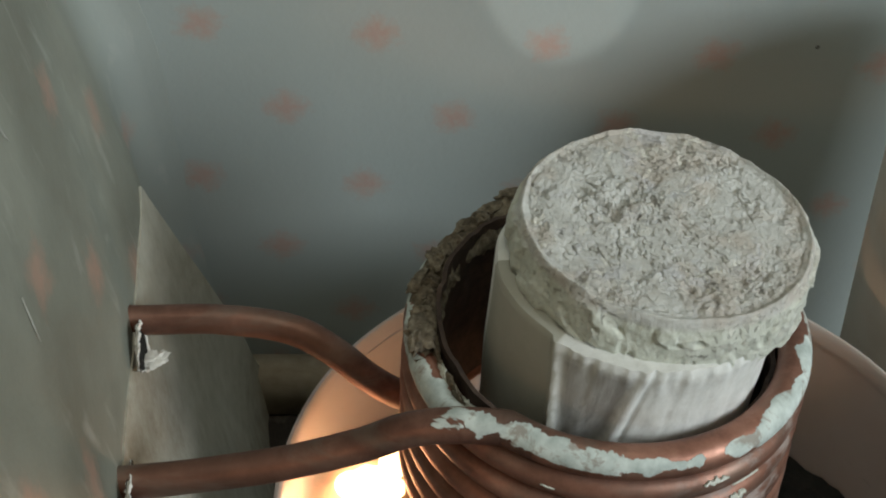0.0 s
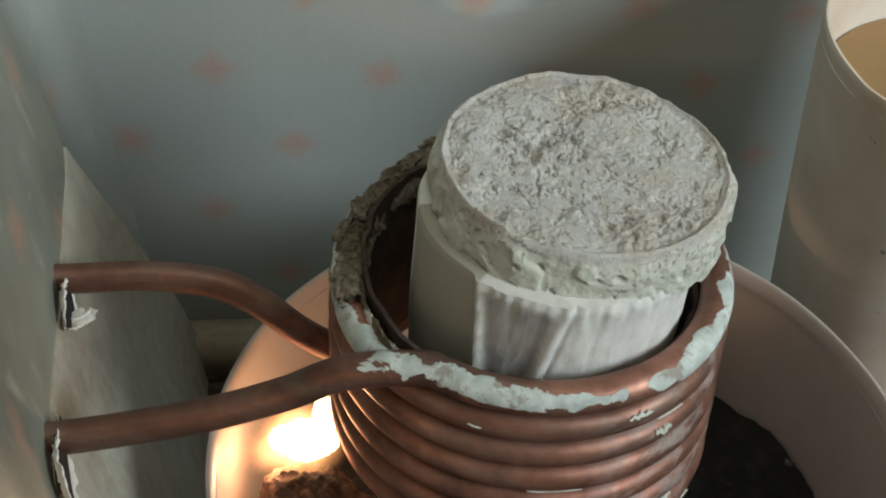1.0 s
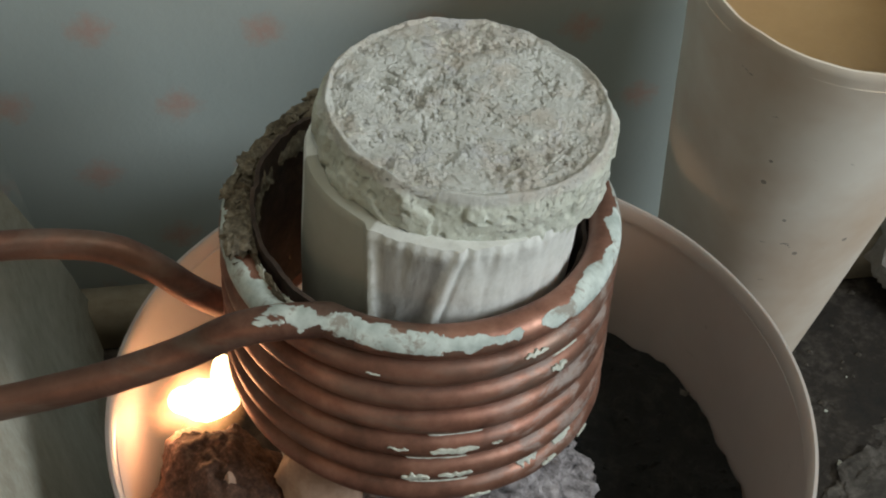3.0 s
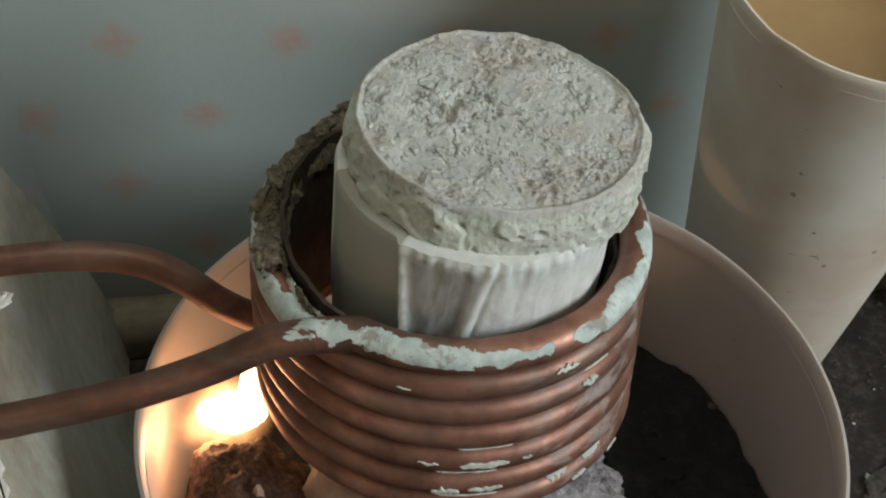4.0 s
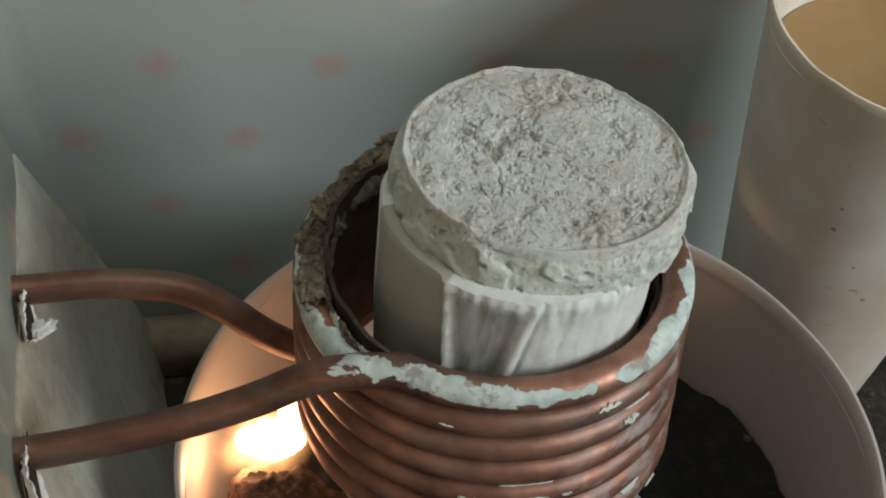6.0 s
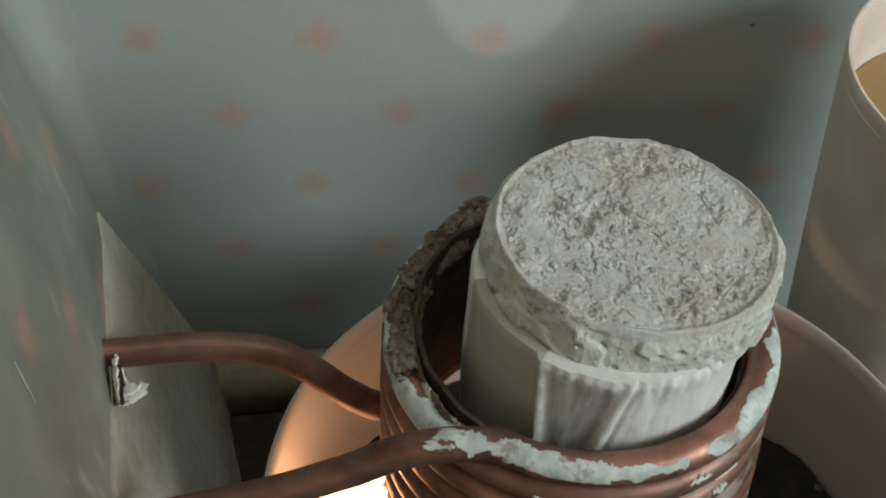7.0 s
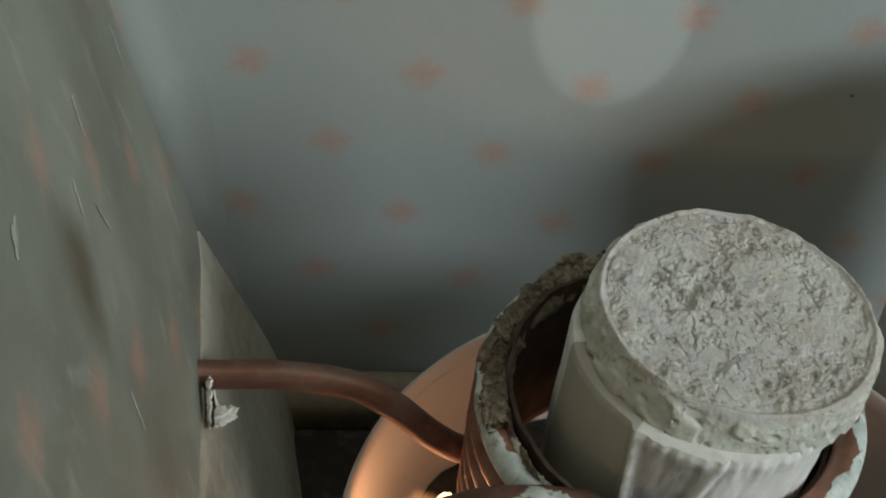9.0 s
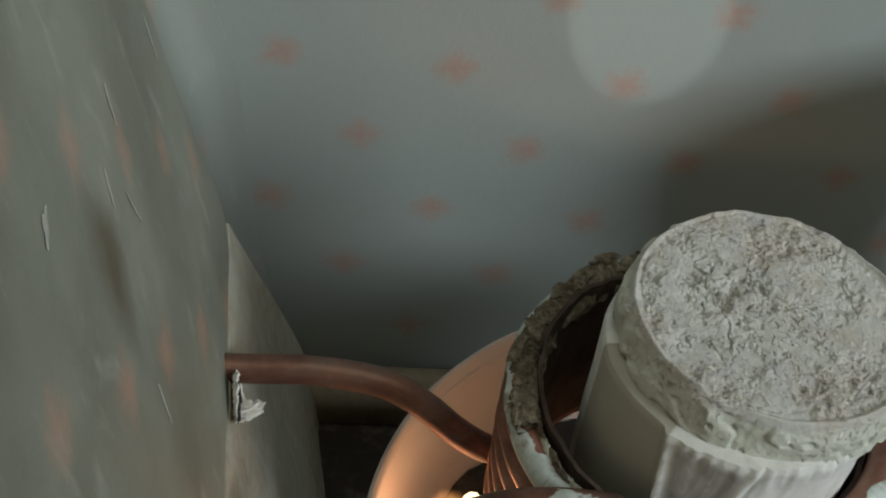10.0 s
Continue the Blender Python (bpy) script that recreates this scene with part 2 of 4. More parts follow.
def plaster_material(name, smear):
    """Whitewashed fire clay: grey-white, with ochre and slate stains and fine cracks."""
    m, t, p = node_kit(name)
    v = coords(t)
    big = noise_of(t, v, 38.0, 6, 0.6, 0.4)
    mid = noise_of(t, v, 130.0, 7, 0.72)
    fine = noise_of(t, v, 560.0, 6, 0.75)
    if smear:
        base = ramp(t, mid, [(0.30, (0.62, 0.63, 0.60)), (0.5, (0.73, 0.745, 0.72)), (0.70, (0.81, 0.825, 0.805))])
        mp = add(t, "Mapping", Scale=(42.0, 42.0, 15.0), Rotation=(0.0, 0.35, 0.0))
        t.links.new(v, mp.inputs["Vector"])
        st = noise_of(t, mp.outputs[0], 1.0, 6, 0.65, 2.2)
        sep = t.nodes.new("ShaderNodeSeparateXYZ")
        t.links.new(v, sep.inputs[0])
        ang = calc(t, 'ARCTAN2', sep.outputs["Y"], sep.outputs["X"])
        wav = calc(t, 'ADD', calc(t, 'ADD', calc(t, 'DIVIDE', ang, 3.1416), 1.0), calc(t, 'MULTIPLY', calc(t, 'SUBTRACT', noise_of(t, v, 70.0, 5), 0.5), 0.035))
        # a rubbed grey patch of glaze between two white ridges
        zl = calc(t, 'SUBTRACT', sep.outputs["Z"], 0.11)
        past = calc(t, 'ADD', calc(t, 'SUBTRACT', wav, 0.284), calc(t, 'MULTIPLY', zl, 0.50))
        left_of = calc(t, 'SUBTRACT', calc(t, 'ADD', 0.447, calc(t, 'MULTIPLY', zl, 1.17)), wav)
        zone = calc(t, 'MULTIPLY', ramp(t, past, [(0.016, 0.0), (0.032, 1.0)]), ramp(t, left_of, [(0.004, 0.0), (0.020, 1.0)]))
        zone = calc(t, 'MULTIPLY', zone, ramp(t, calc(t, 'ADD', zl, calc(t, 'MULTIPLY', mid, 0.008)), [(0.012, 1.0), (0.017, 0.0)]))
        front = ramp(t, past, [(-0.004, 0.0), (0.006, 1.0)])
        grey = ramp(t, st, [(0.34, (0.22, 0.21, 0.20)), (0.52, (0.33, 0.32, 0.305)), (0.66, (0.50, 0.50, 0.48))])
        base = mix(t, calc(t, 'MULTIPLY', zone, 0.88), base, grey)
        base = mix(t, calc(t, 'MULTIPLY', front, ramp(t, st, [(0.34, 0.14), (0.42, 0.0)])), base, (0.50, 0.50, 0.50))
        # left flank toned down to olive, its shade put into the colour
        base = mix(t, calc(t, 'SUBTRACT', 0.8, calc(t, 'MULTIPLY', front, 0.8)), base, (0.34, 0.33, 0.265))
        h = calc(t, 'ADD', calc(t, 'MULTIPLY', calc(t, 'MULTIPLY', st, front), 0.16), calc(t, 'MULTIPLY', fine, 0.25))
        p.inputs["Roughness"].default_value = 0.68
    else:
        base = ramp(t, mid, [(0.30, (0.46, 0.46, 0.425)), (0.45, (0.57, 0.575, 0.545)), (0.60, (0.645, 0.655, 0.625)), (0.72, (0.74, 0.745, 0.71))])
        base = mix(t, ramp(t, big, [(0.47, 0.0), (0.60, 0.70)]), base, (0.55, 0.495, 0.43))
        base = mix(t, ramp(t, noise_of(t, v, 70.0, 5, 0.6, 0.8), [(0.54, 0.0), (0.66, 0.55)]), base, (0.56, 0.57, 0.60))
        # the side keeps the greenish cream wash
        geo = t.nodes.new("ShaderNodeSeparateXYZ")
        t.links.new(v, geo.inputs[0])
        low = ramp(t, calc(t, 'MULTIPLY', geo.outputs["Z"], 30.0), [(0.54, 1.0), (0.60, 0.0)])
        side = ramp(t, mid, [(0.30, (0.54, 0.56, 0.46)), (0.45, (0.68, 0.715, 0.62)), (0.66, (0.77, 0.805, 0.725))])
        base = mix(t, calc(t, 'MULTIPLY', low, 0.85), base, side)
        # cream scabs and dark pits with hard edges, gathered in patches
        where = ramp(t, noise_of(t, v, 42.0, 3, 0.5), [(0.44, 0.08), (0.60, 1.0)])
        flake = noise_of(t, v, 190.0, 8, 0.72, 0.7)
        scab = calc(t, 'MULTIPLY', ramp(t, flake, [(0.545, 0.0), (0.575, 1.0)]), where)
        pit = calc(t, 'MULTIPLY', ramp(t, flake, [(0.37, 1.0), (0.41, 0.0)]), where)
        base = mix(t, calc(t, 'MULTIPLY', scab, 0.72), base, (0.80, 0.79, 0.71))
        base = mix(t, calc(t, 'MULTIPLY', pit, 0.65), base, (0.27, 0.245, 0.20))
        base = mix(t, ramp(t, fine, [(0.34, 0.35), (0.42, 0.0)]), base, (0.30, 0.275, 0.23))
        h = calc(t, 'ADD', calc(t, 'ADD', calc(t, 'MULTIPLY', mid, 0.25), calc(t, 'MULTIPLY', fine, 0.75)), calc(t, 'MULTIPLY', calc(t, 'SUBTRACT', scab, pit), 0.35))
        p.inputs["Roughness"].default_value = 0.9
    t.links.new(base, p.inputs["Base Color"])
    bump(t, p, h, 0.9, 0.0013)
    return m


def plastic_material(name, pale, blotch, scuffs, rough, through_light=0.0):
    m, t, p = node_kit(name)
    v = coords(t)
    base = mix(t, ramp(t, noise_of(t, v, 8.0, 5, 0.6), [(0.40, 0.0), (0.66, 0.75)]), pale, blotch)
    mp = add(t, "Mapping", Scale=(55.0, 55.0, 130.0))
    t.links.new(v, mp.inputs["Vector"])
    sc = calc(t, 'MULTIPLY', ramp(t, noise_of(t, mp.outputs[0], 1.0, 6, 0.7, 0.5), [(0.66, 0.0), (0.69, 1.0)]), ramp(t, noise_of(t, v, 22.0, 2, 0.5), [(0.46, 0.0), (0.56, 1.0)]))
    spots = add(t, "TexVoronoi", Scale=42.0)
    t.links.new(v, spots.inputs["Vector"])
    sc = calc(t, 'MAXIMUM', sc, calc(t, 'MULTIPLY', calc(t, 'LESS_THAN', spots.outputs["Distance"], 0.055), 0.7))
    base = mix(t, calc(t, 'MULTIPLY', sc, scuffs), base, (0.10, 0.08, 0.065))
    t.links.new(base, p.inputs["Base Color"])
    p.inputs["Roughness"].default_value = rough
    if through_light:
        p.inputs["Subsurface Weight"].default_value = through_light
        p.inputs["Subsurface Radius"].default_value = (0.006, 0.004, 0.003)
        p.inputs["Subsurface Scale"].default_value = 1.0
    bump(t, p, noise_of(t, v, 220.0, 4), 0.15, 0.0005)
    return m


M_WALL = wallpaper("wallpaper_floral", "X", -0.0558, (0.0, 0.23), False)
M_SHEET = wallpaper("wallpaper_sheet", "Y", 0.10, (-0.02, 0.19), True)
# unseen walls and ceiling, ochre chosen to bounce warm fill light
M_ROOM_BOUNCE = speckled("room_bounce", (0.54, 0.46, 0.35), (0.61, 0.52, 0.40), (0.67, 0.58, 0.45), 3.0, 0.9, 0.001)
M_FLOOR = speckled("sooty_floor", (0.008, 0.007, 0.006), (0.020, 0.015, 0.011), (0.085, 0.072, 0.060), 22.0, 0.85, 0.004, 7.0, 0.9)
M_BOARD = speckled("old_board", (0.22, 0.19, 0.14), (0.34, 0.30, 0.23), (0.43, 0.39, 0.31), 14.0, 0.7, 0.001)
WARM = ((0.14, 0.064, 0.046), (0.32, 0.150, 0.106), (0.46, 0.245, 0.18))
DULL = ((0.085, 0.042, 0.033), (0.185, 0.092, 0.068), (0.29, 0.155, 0.115))
M_TOP = copper_material("copper_tube_painted", WARM, 0.62, False)
M_COPPER = copper_material("copper_tube", WARM, 0.0, True)
M_LEAD = copper_material("copper_lead", DULL, 0.0, False)
M_JOIN = copper_material("copper_lead_painted", DULL, 0.80, False)
M_LID = plaster_material("fire_clay_lid", False)
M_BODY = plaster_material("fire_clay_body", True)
M_CRUST = speckled("mortar_crust", (0.040, 0.030, 0.020), (0.165, 0.138, 0.098), (0.33, 0.29, 0.22), 90.0, 0.92, 0.002, 4.0, 0.9)
M_FLAKE = speckled("mint_flake", (0.34, 0.36, 0.31), (0.56, 0.58, 0.52), (0.70, 0.73, 0.67), 160.0, 0.85, 0.001)
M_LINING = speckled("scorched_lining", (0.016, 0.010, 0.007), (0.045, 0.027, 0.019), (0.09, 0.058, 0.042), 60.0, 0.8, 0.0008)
M_BASIN = plastic_material("basin_plastic", (0.465, 0.42, 0.395), (0.36, 0.305, 0.28), 0.25, 0.44, 0.2)
# the pot's tan blotches hold stains and warm bounce off the copper
M_POT = plastic_material("pot_plastic", (0.86, 0.81, 0.73), (0.60, 0.45, 0.33), 0.85, 0.46)
# tan that stands for the pot's inner wall in shade
M_POT_SHADE = speckled("pot_shade_tan", (0.29, 0.18, 0.075), (0.32, 0.20, 0.085), (0.35, 0.225, 0.10), 20.0, 0.45, 0.0003)
M_ASH_GASH = speckled("ash_and_gash_shade", (0.003, 0.003, 0.0025), (0.006, 0.006, 0.005), (0.022, 0.02, 0.016), 90.0, 0.95, 0.003, 5.0, 0.9)
M_CLINKER = speckled("rusty_clinker", (0.03, 0.014, 0.008), (0.11, 0.055, 0.034), (0.24, 0.13, 0.085), 230.0, 0.95, 0.004, 3.0, 1.0)
M_ROCK = speckled("crumbling_block", (0.03, 0.027, 0.028), (0.36, 0.33, 0.34), (0.66, 0.62, 0.64), 105.0, 0.95, 0.006, 3.0, 1.0)
M_BRICK = speckled("hearth_brick", (0.34, 0.22, 0.16), (0.46, 0.31, 0.23), (0.55, 0.40, 0.30), 60.0, 0.9, 0.001)
# flap paper set paler than the sheet for light it should catch
M_FLAP = speckled("cream_paper_lit", (0.26, 0.235, 0.175), (0.40, 0.395, 0.335), (0.50, 0.505, 0.445), 11.0, 0.8, 0.0005, 9.0, 0.4)
M_TORN = speckled("torn_paper", (0.50, 0.50, 0.47), (0.66, 0.66, 0.62), (0.76, 0.76, 0.72), 90.0, 0.85, 0.0008)
M_SCRAPE = speckled("scraped_paper", (0.25, 0.26, 0.235), (0.31, 0.32, 0.29), (0.37, 0.38, 0.345), 300.0, 0.85, 0.0004)
M_GRIT = speckled("cinder_grit", (0.03, 0.026, 0.022), (0.07, 0.06, 0.05), (0.14, 0.12, 0.10), 200.0, 0.95, 0.001)
# lump's white darkened to grey for the shadow it lies in
M_SACK = speckled("white_lump", (0.22, 0.205, 0.19), (0.33, 0.31, 0.29), (0.44, 0.42, 0.40), 40.0, 0.9, 0.002)
M_DUST = speckled("grey_dust", (0.025, 0.021, 0.018), (0.06, 0.053, 0.046), (0.15, 0.135, 0.12), 45.0, 0.95, 0.002, 5.0, 0.8)
M_WOOD = speckled("window_wood", (0.45, 0.43, 0.38), (0.55, 0.53, 0.48), (0.62, 0.60, 0.55), 12.0, 0.6, 0.0005)
_fm, _ft, _fp = node_kit("flame_fire")
_fv = coords(_ft)
_fp.inputs["Base Color"].default_value = (0.0, 0.0, 0.0, 1)
_ft.links.new(ramp(_ft, noise_of(_ft, _fv, 60.0, 3), [(0.35, (1.0, 0.58, 0.24)), (0.6, (1.0, 0.74, 0.42))]), _fp.inputs["Emission Color"])
_fp.inputs["Emission Strength"].default_value = 4.2
M_FLAME = _fm


def fire_halo():
    """See-through sheets added for the fire's glow: light that fades out from their middle, added to what lies behind.
    """
    m, t, p = node_kit("fire_halo")
    e = add(t, "Emission")
    v = coords(t)
    far = t.nodes.new("ShaderNodeVectorMath")
    far.operation = 'LENGTH'
    t.links.new(v, far.inputs[0])
    r = calc(t, 'ADD', far.outputs["Value"], calc(t, 'MULTIPLY', calc(t, 'SUBTRACT', noise_of(t, v, 1.6, 4, 0.55), 0.5), 0.5))
    t.links.new(ramp(t, r, [(0.2, (1.0, 0.60, 0.26)), (0.7, (1.0, 0.40, 0.13))]), e.inputs["Color"])
    fall = t.nodes.new("ShaderNodeValToRGB")
    fall.color_ramp.interpolation = 'EASE'
    fall.color_ramp.elements[0].position, fall.color_ramp.elements[0].color = 0.12, (1, 1, 1, 1)
    fall.color_ramp.elements[1].position, fall.color_ramp.elements[1].color = 0.82, (0, 0, 0, 1)
    t.links.new(r, fall.inputs["Fac"])
    t.links.new(calc(t, 'MULTIPLY', fall.outputs["Color"], 2.4), e.inputs["Strength"])
    clear, both = add(t, "BsdfTransparent"), add(t, "AddShader")
    t.links.new(clear.outputs[0], both.inputs[0])
    t.links.new(e.outputs[0], both.inputs[1])
    out = [n for n in t.nodes if n.type == 'OUTPUT_MATERIAL'][0]
    t.links.new(both.outputs[0], out.inputs["Surface"])
    t.nodes.remove(p)
    return m


M_HALO = fire_halo()


# ---- mesh helpers ----
def part(name, bm, material, parent=None, label="", smooth=True):
    me = bpy.data.meshes.new(name)
    bmesh.ops.recalc_face_normals(bm, faces=bm.faces)
    for e in bm.edges:
        e.smooth = e.calc_face_angle(0.0) < 0.9
    bm.to_mesh(me)
    bm.free()
    if smooth:
        for f in me.polygons:
            f.use_smooth = True
    me.materials.append(material)
    ob = new(name, me)
    ob.parent = parent
    if label:
        tagged(ob, label)
    return ob


def thing(name, at, label, category, group=""):
    ob = new(name)
    ob.empty_display_size = 0.02
    ob.location = at
    return tagged(ob, label, category, group)


def attach(ob, parent):
    """Makes ob a part of parent and leaves it where it stands."""
    ob.parent = parent
    ob.matrix_parent_inverse = Matrix.Translation(parent.location).inverted()
    return ob


def box_bm(x0, y0, z0, x1, y1, z1, bevel=0.0):
    bm = bmesh.new()
    bmesh.ops.create_cube(bm, size=1.0)
    bmesh.ops.scale(bm, vec=(x1 - x0, y1 - y0, z1 - z0), verts=bm.verts)
    bmesh.ops.translate(bm, vec=((x0 + x1) / 2, (y0 + y1) / 2, (z0 + z1) / 2), verts=bm.verts)
    if bevel:
        bmesh.ops.bevel(bm, geom=bm.edges[:], offset=bevel, segments=2, affect='EDGES')
    return bm


def grid_bm(rows, closed_u=False, closed_v=False):
    """A mesh through a grid of points."""
    bm = bmesh.new()
    vs = [[bm.verts.new(q) for q in r] for r in rows]
    nr, nc = len(vs), len(vs[0])
    for i in range(nr if closed_v else nr - 1):
        for j in range(nc if closed_u else nc - 1):
            bm.faces.new((vs[i][j], vs[i][(j + 1) % nc], vs[(i + 1) % nr][(j + 1) % nc], vs[(i + 1) % nr][j]))
    return bm, vs


def tube_bm(path, radius, sides=20, rough=0.0, caps=True, lap=0):
    """A round tube swept along a path of points; lap: points at either end that only give the direction."""
    pts = [Vector(q) for q in path]
    rings = []
    up = Vector((0, 0, 1))
    for i, q in enumerate(pts):
        if i < lap or i >= len(pts) - lap:
            continue
        d = (pts[min(i + 1, len(pts) - 1)] - pts[max(i - 1, 0)]).normalized()
        a = d.cross(up).normalized()
        b = a.cross(d)
        ring = []
        for k in range(sides):
            w = 2 * math.pi * k / sides
            n = a * math.cos(w) + b * math.sin(w)
            r = radius * (1 + rough * noise.noise(q * 60 + n * 0.8))
            ring.append(q + n * r)
        rings.append(ring)
    bm, vs = grid_bm(rings, closed_u=True)
    if caps:
        bm.faces.new(vs[0])
        bm.faces.new(vs[-1])
    return bm


def smooth_path(keys, n):
    """A Catmull-Rom line through key points."""
    k = [Vector(q) for q in keys]
    k = [k[0] * 2 - k[1]] + k + [k[-1] * 2 - k[-2]]
    out = []
    for i in range(1, len(k) - 2):
        for j in range(n):
            s = j / n
            p0, p1, p2, p3 = k[i - 1], k[i], k[i + 1], k[i + 2]
            out.append(0.5 * ((2 * p1) + (p2 - p0) * s + (2 * p0 - 5 * p1 + 4 * p2 - p3) * s * s + (3 * p1 - p0 - 3 * p2 + p3) * s ** 3))
    out.append(k[-2])
    return out


def lathe_bm(profile, cx, cy, n=96, wobble=0.0, freq=3.0):
    """A closed or open profile of (radius, z) turned round an upright axis."""
    rows = []
    for r, z in profile:
        row = []
        for k in range(n):
            w = 2 * math.pi * k / n
            d = wobble * noise.noise(Vector((math.cos(w) * freq, math.sin(w) * freq, z * 40)))
            row.append((cx + (r + d) * math.cos(w), cy + (r + d) * math.sin(w), z))
        rows.append(row)
    return grid_bm(rows, closed_u=True)


def lump_bm(size, seed, rough=0.25, freq=1.6, detail=3, cut=0.0):
    """A broken stone or clod."""
    bm = bmesh.new()
    bmesh.ops.create_icosphere(bm, subdivisions=detail, radius=1.0)
    off = Vector((seed * 7.3, seed * 3.1, seed * 1.7))
    for v in bm.verts:
        d = v.co.normalized()
        k = 1 + rough * noise.noise(d * freq + off) + rough * 0.5 * noise.noise(d * freq * 3 + off) + rough * 0.25 * noise.noise(d * freq * 8 + off)
        v.co = Vector((d.x * size[0] * k, d.y * size[1] * k, d.z * size[2] * k))
        if cut:
            v.co.z = max(v.co.z, -size[2] * cut)
    return bm


# ---- the room ----
X0, X1, Y0, ZC = -1.0, 1.15, -2.0, 2.2
tagged(part("floor", box_bm(X0 - 0.1, Y0 - 0.1, -0.08, X1 + 0.1, 0.1, 0.0), M_FLOOR, smooth=False), "dark sooty concrete floor with ash and grit", "floor", kind="structure")
_rows = []
for i in range(41):
    _rows.append([(X0 + (X1 - X0) * j / 60, 0.002 * noise.noise(Vector((j * 0.35, i * 0.3, 0))) if j else 0.0, ZC * i / 40) for j in range(61)])
wall_bm, _ = grid_bm(_rows)
_ext = bmesh.ops.extrude_face_region(wall_bm, geom=wall_bm.faces[:])
for v in _ext["geom"]:
    if isinstance(v, bmesh.types.BMVert):
        v.co.y = 0.1
tagged(part("wall_north", wall_bm, M_WALL), "pale grey-green wallpapered wall with faded salmon flowers", "wall", kind="structure")
tagged(part("wall_west", box_bm(X0 - 0.1, Y0, 0, X0, 0, ZC), M_ROOM_BOUNCE, smooth=False), "unseen plain side wall, ochre for warm bounce", "wall", kind="structure")
tagged(part("wall_south", box_bm(X0 - 0.1, Y0 - 0.1, 0, X1 + 0.1, Y0, ZC), M_ROOM_BOUNCE, smooth=False), "unseen plain wall behind the walker, ochre for warm bounce", "wall", kind="structure")
# east wall with the window opening: y -1.43 .. -0.73, z 0.67 .. 1.37
_e = bmesh.new()
for b in ((X1, Y0, 0, X1 + 0.1, -1.43, ZC), (X1, -0.73, 0, X1 + 0.1, 0, ZC), (X1, -1.43, 0, X1 + 0.1, -0.73, 0.67), (X1, -1.43, 1.37, X1 + 0.1, -0.73, ZC)):
    tmp = box_bm(*b)
    me = bpy.data.meshes.new("tmp")
    tmp.to_mesh(me)
    tmp.free()
    _e.from_mesh(me)
    bpy.data.meshes.remove(me)
tagged(part("wall_east", _e, M_ROOM_BOUNCE, smooth=False), "unseen wall with a window opening, ochre for warm bounce", "wall", kind="structure")
_w = thing("window_1", (X1 + 0.05, -1.08, 0.67), "small wooden window that lets the daylight in", "window")
_w["kind"] = "structure"
for b in ((-1.43, 0.67, -1.39, 1.37), (-0.77, 0.67, -0.73, 1.37), (-1.39, 0.67, -0.77, 0.71), (-1.39, 1.33, -0.77, 1.37)):
    attach(part("window_frame", box_bm(X1 + 0.03, b[0], b[1], X1 + 0.08, b[2], b[3], 0.003), M_WOOD, smooth=False), _w)
# unseen ceiling, open round the overhead fill lamp: x -0.42 .. 0.32, y -0.92 .. -0.18
_e = bmesh.new()
for b in ((X0 - 0.1, Y0 - 0.1, -0.42, 0.1), (0.32, Y0 - 0.1, X1 + 0.1, 0.1), (-0.42, Y0 - 0.1, 0.32, -0.92), (-0.42, -0.18, 0.32, 0.1)):
    tmp = box_bm(b[0], b[1], ZC, b[2], b[3], ZC + 0.1)
    me = bpy.data.meshes.new("tmp")
    tmp.to_mesh(me)
    tmp.free()
    _e.from_mesh(me)
    bpy.data.meshes.remove(me)
tagged(part("ceiling", _e, M_ROOM_BOUNCE, smooth=False), "unseen ochre ceiling, open for the added overhead lamp", "ceiling", kind="structure")
tagged(part("baseboard", box_bm(-0.165, -0.028, 0.0, 0.9, -0.013, 0.037, 0.002), M_BOARD), "weathered beige wooden board set off the wall foot", "baseboard", kind="structure")


# ---- the papered partition on the left ----
def sheet_base(y, z):
    """The sheet leans away above, kicks out towards its foot, more so away from the corner, and is slack."""
    x = -0.171 - 0.11 * (y + 0.17)
    if z > 0.2255:
        x -= 0.21 * (z - 0.2255)
    else:
        x += (1 - z / 0.2255) ** 1.15 * (0.034 + 0.157 * min(0.22, max(0.0, -y - 0.03)))
    x += 0.0035 * noise.noise(Vector((y * 9, z * 7, 2.0))) + 0.0012 * noise.noise(Vector((y * 40, z * 16, 5.0)))
    return x


def sheet_x(y, z):
    """The same, drawn back into the corner and rounded on to the wall."""
    x = sheet_base(y, z)
    k = min(1.0, max(0.0, (y + 0.100) / 0.075))
    x -= 0.014 * k * k * (3 - 2 * k)
    # it bellies out beyond the lower pipe
    b = min(1.0, max(0.0, (-y - 0.256) / 0.05)) * min(1.0, max(0.0, (0.31 - z) / 0.08))
    x += 0.009 * b * b * (3 - 2 * b)
    r = 0.022
    if y > -r:
        x += r - math.sqrt(max(0.0, r * r - (y + r) ** 2))
    return x


_rows = []
for i in range(71):
    z = 0.75 * i / 70
    _rows.append([(sheet_x(0.004 - 0.754 * (j / 90) ** 1.7, z), 0.004 - 0.754 * (j / 90) ** 1.7, z) for j in range(91)])
sheet_bm, _ = grid_bm(_rows)
_ext = bmesh.ops.extrude_face_region(sheet_bm, geom=sheet_bm.faces[:])
for v in _ext["geom"]:
    if isinstance(v, bmesh.types.BMVert):
        v.co.x -= 0.03
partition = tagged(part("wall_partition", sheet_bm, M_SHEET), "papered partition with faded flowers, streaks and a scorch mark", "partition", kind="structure")
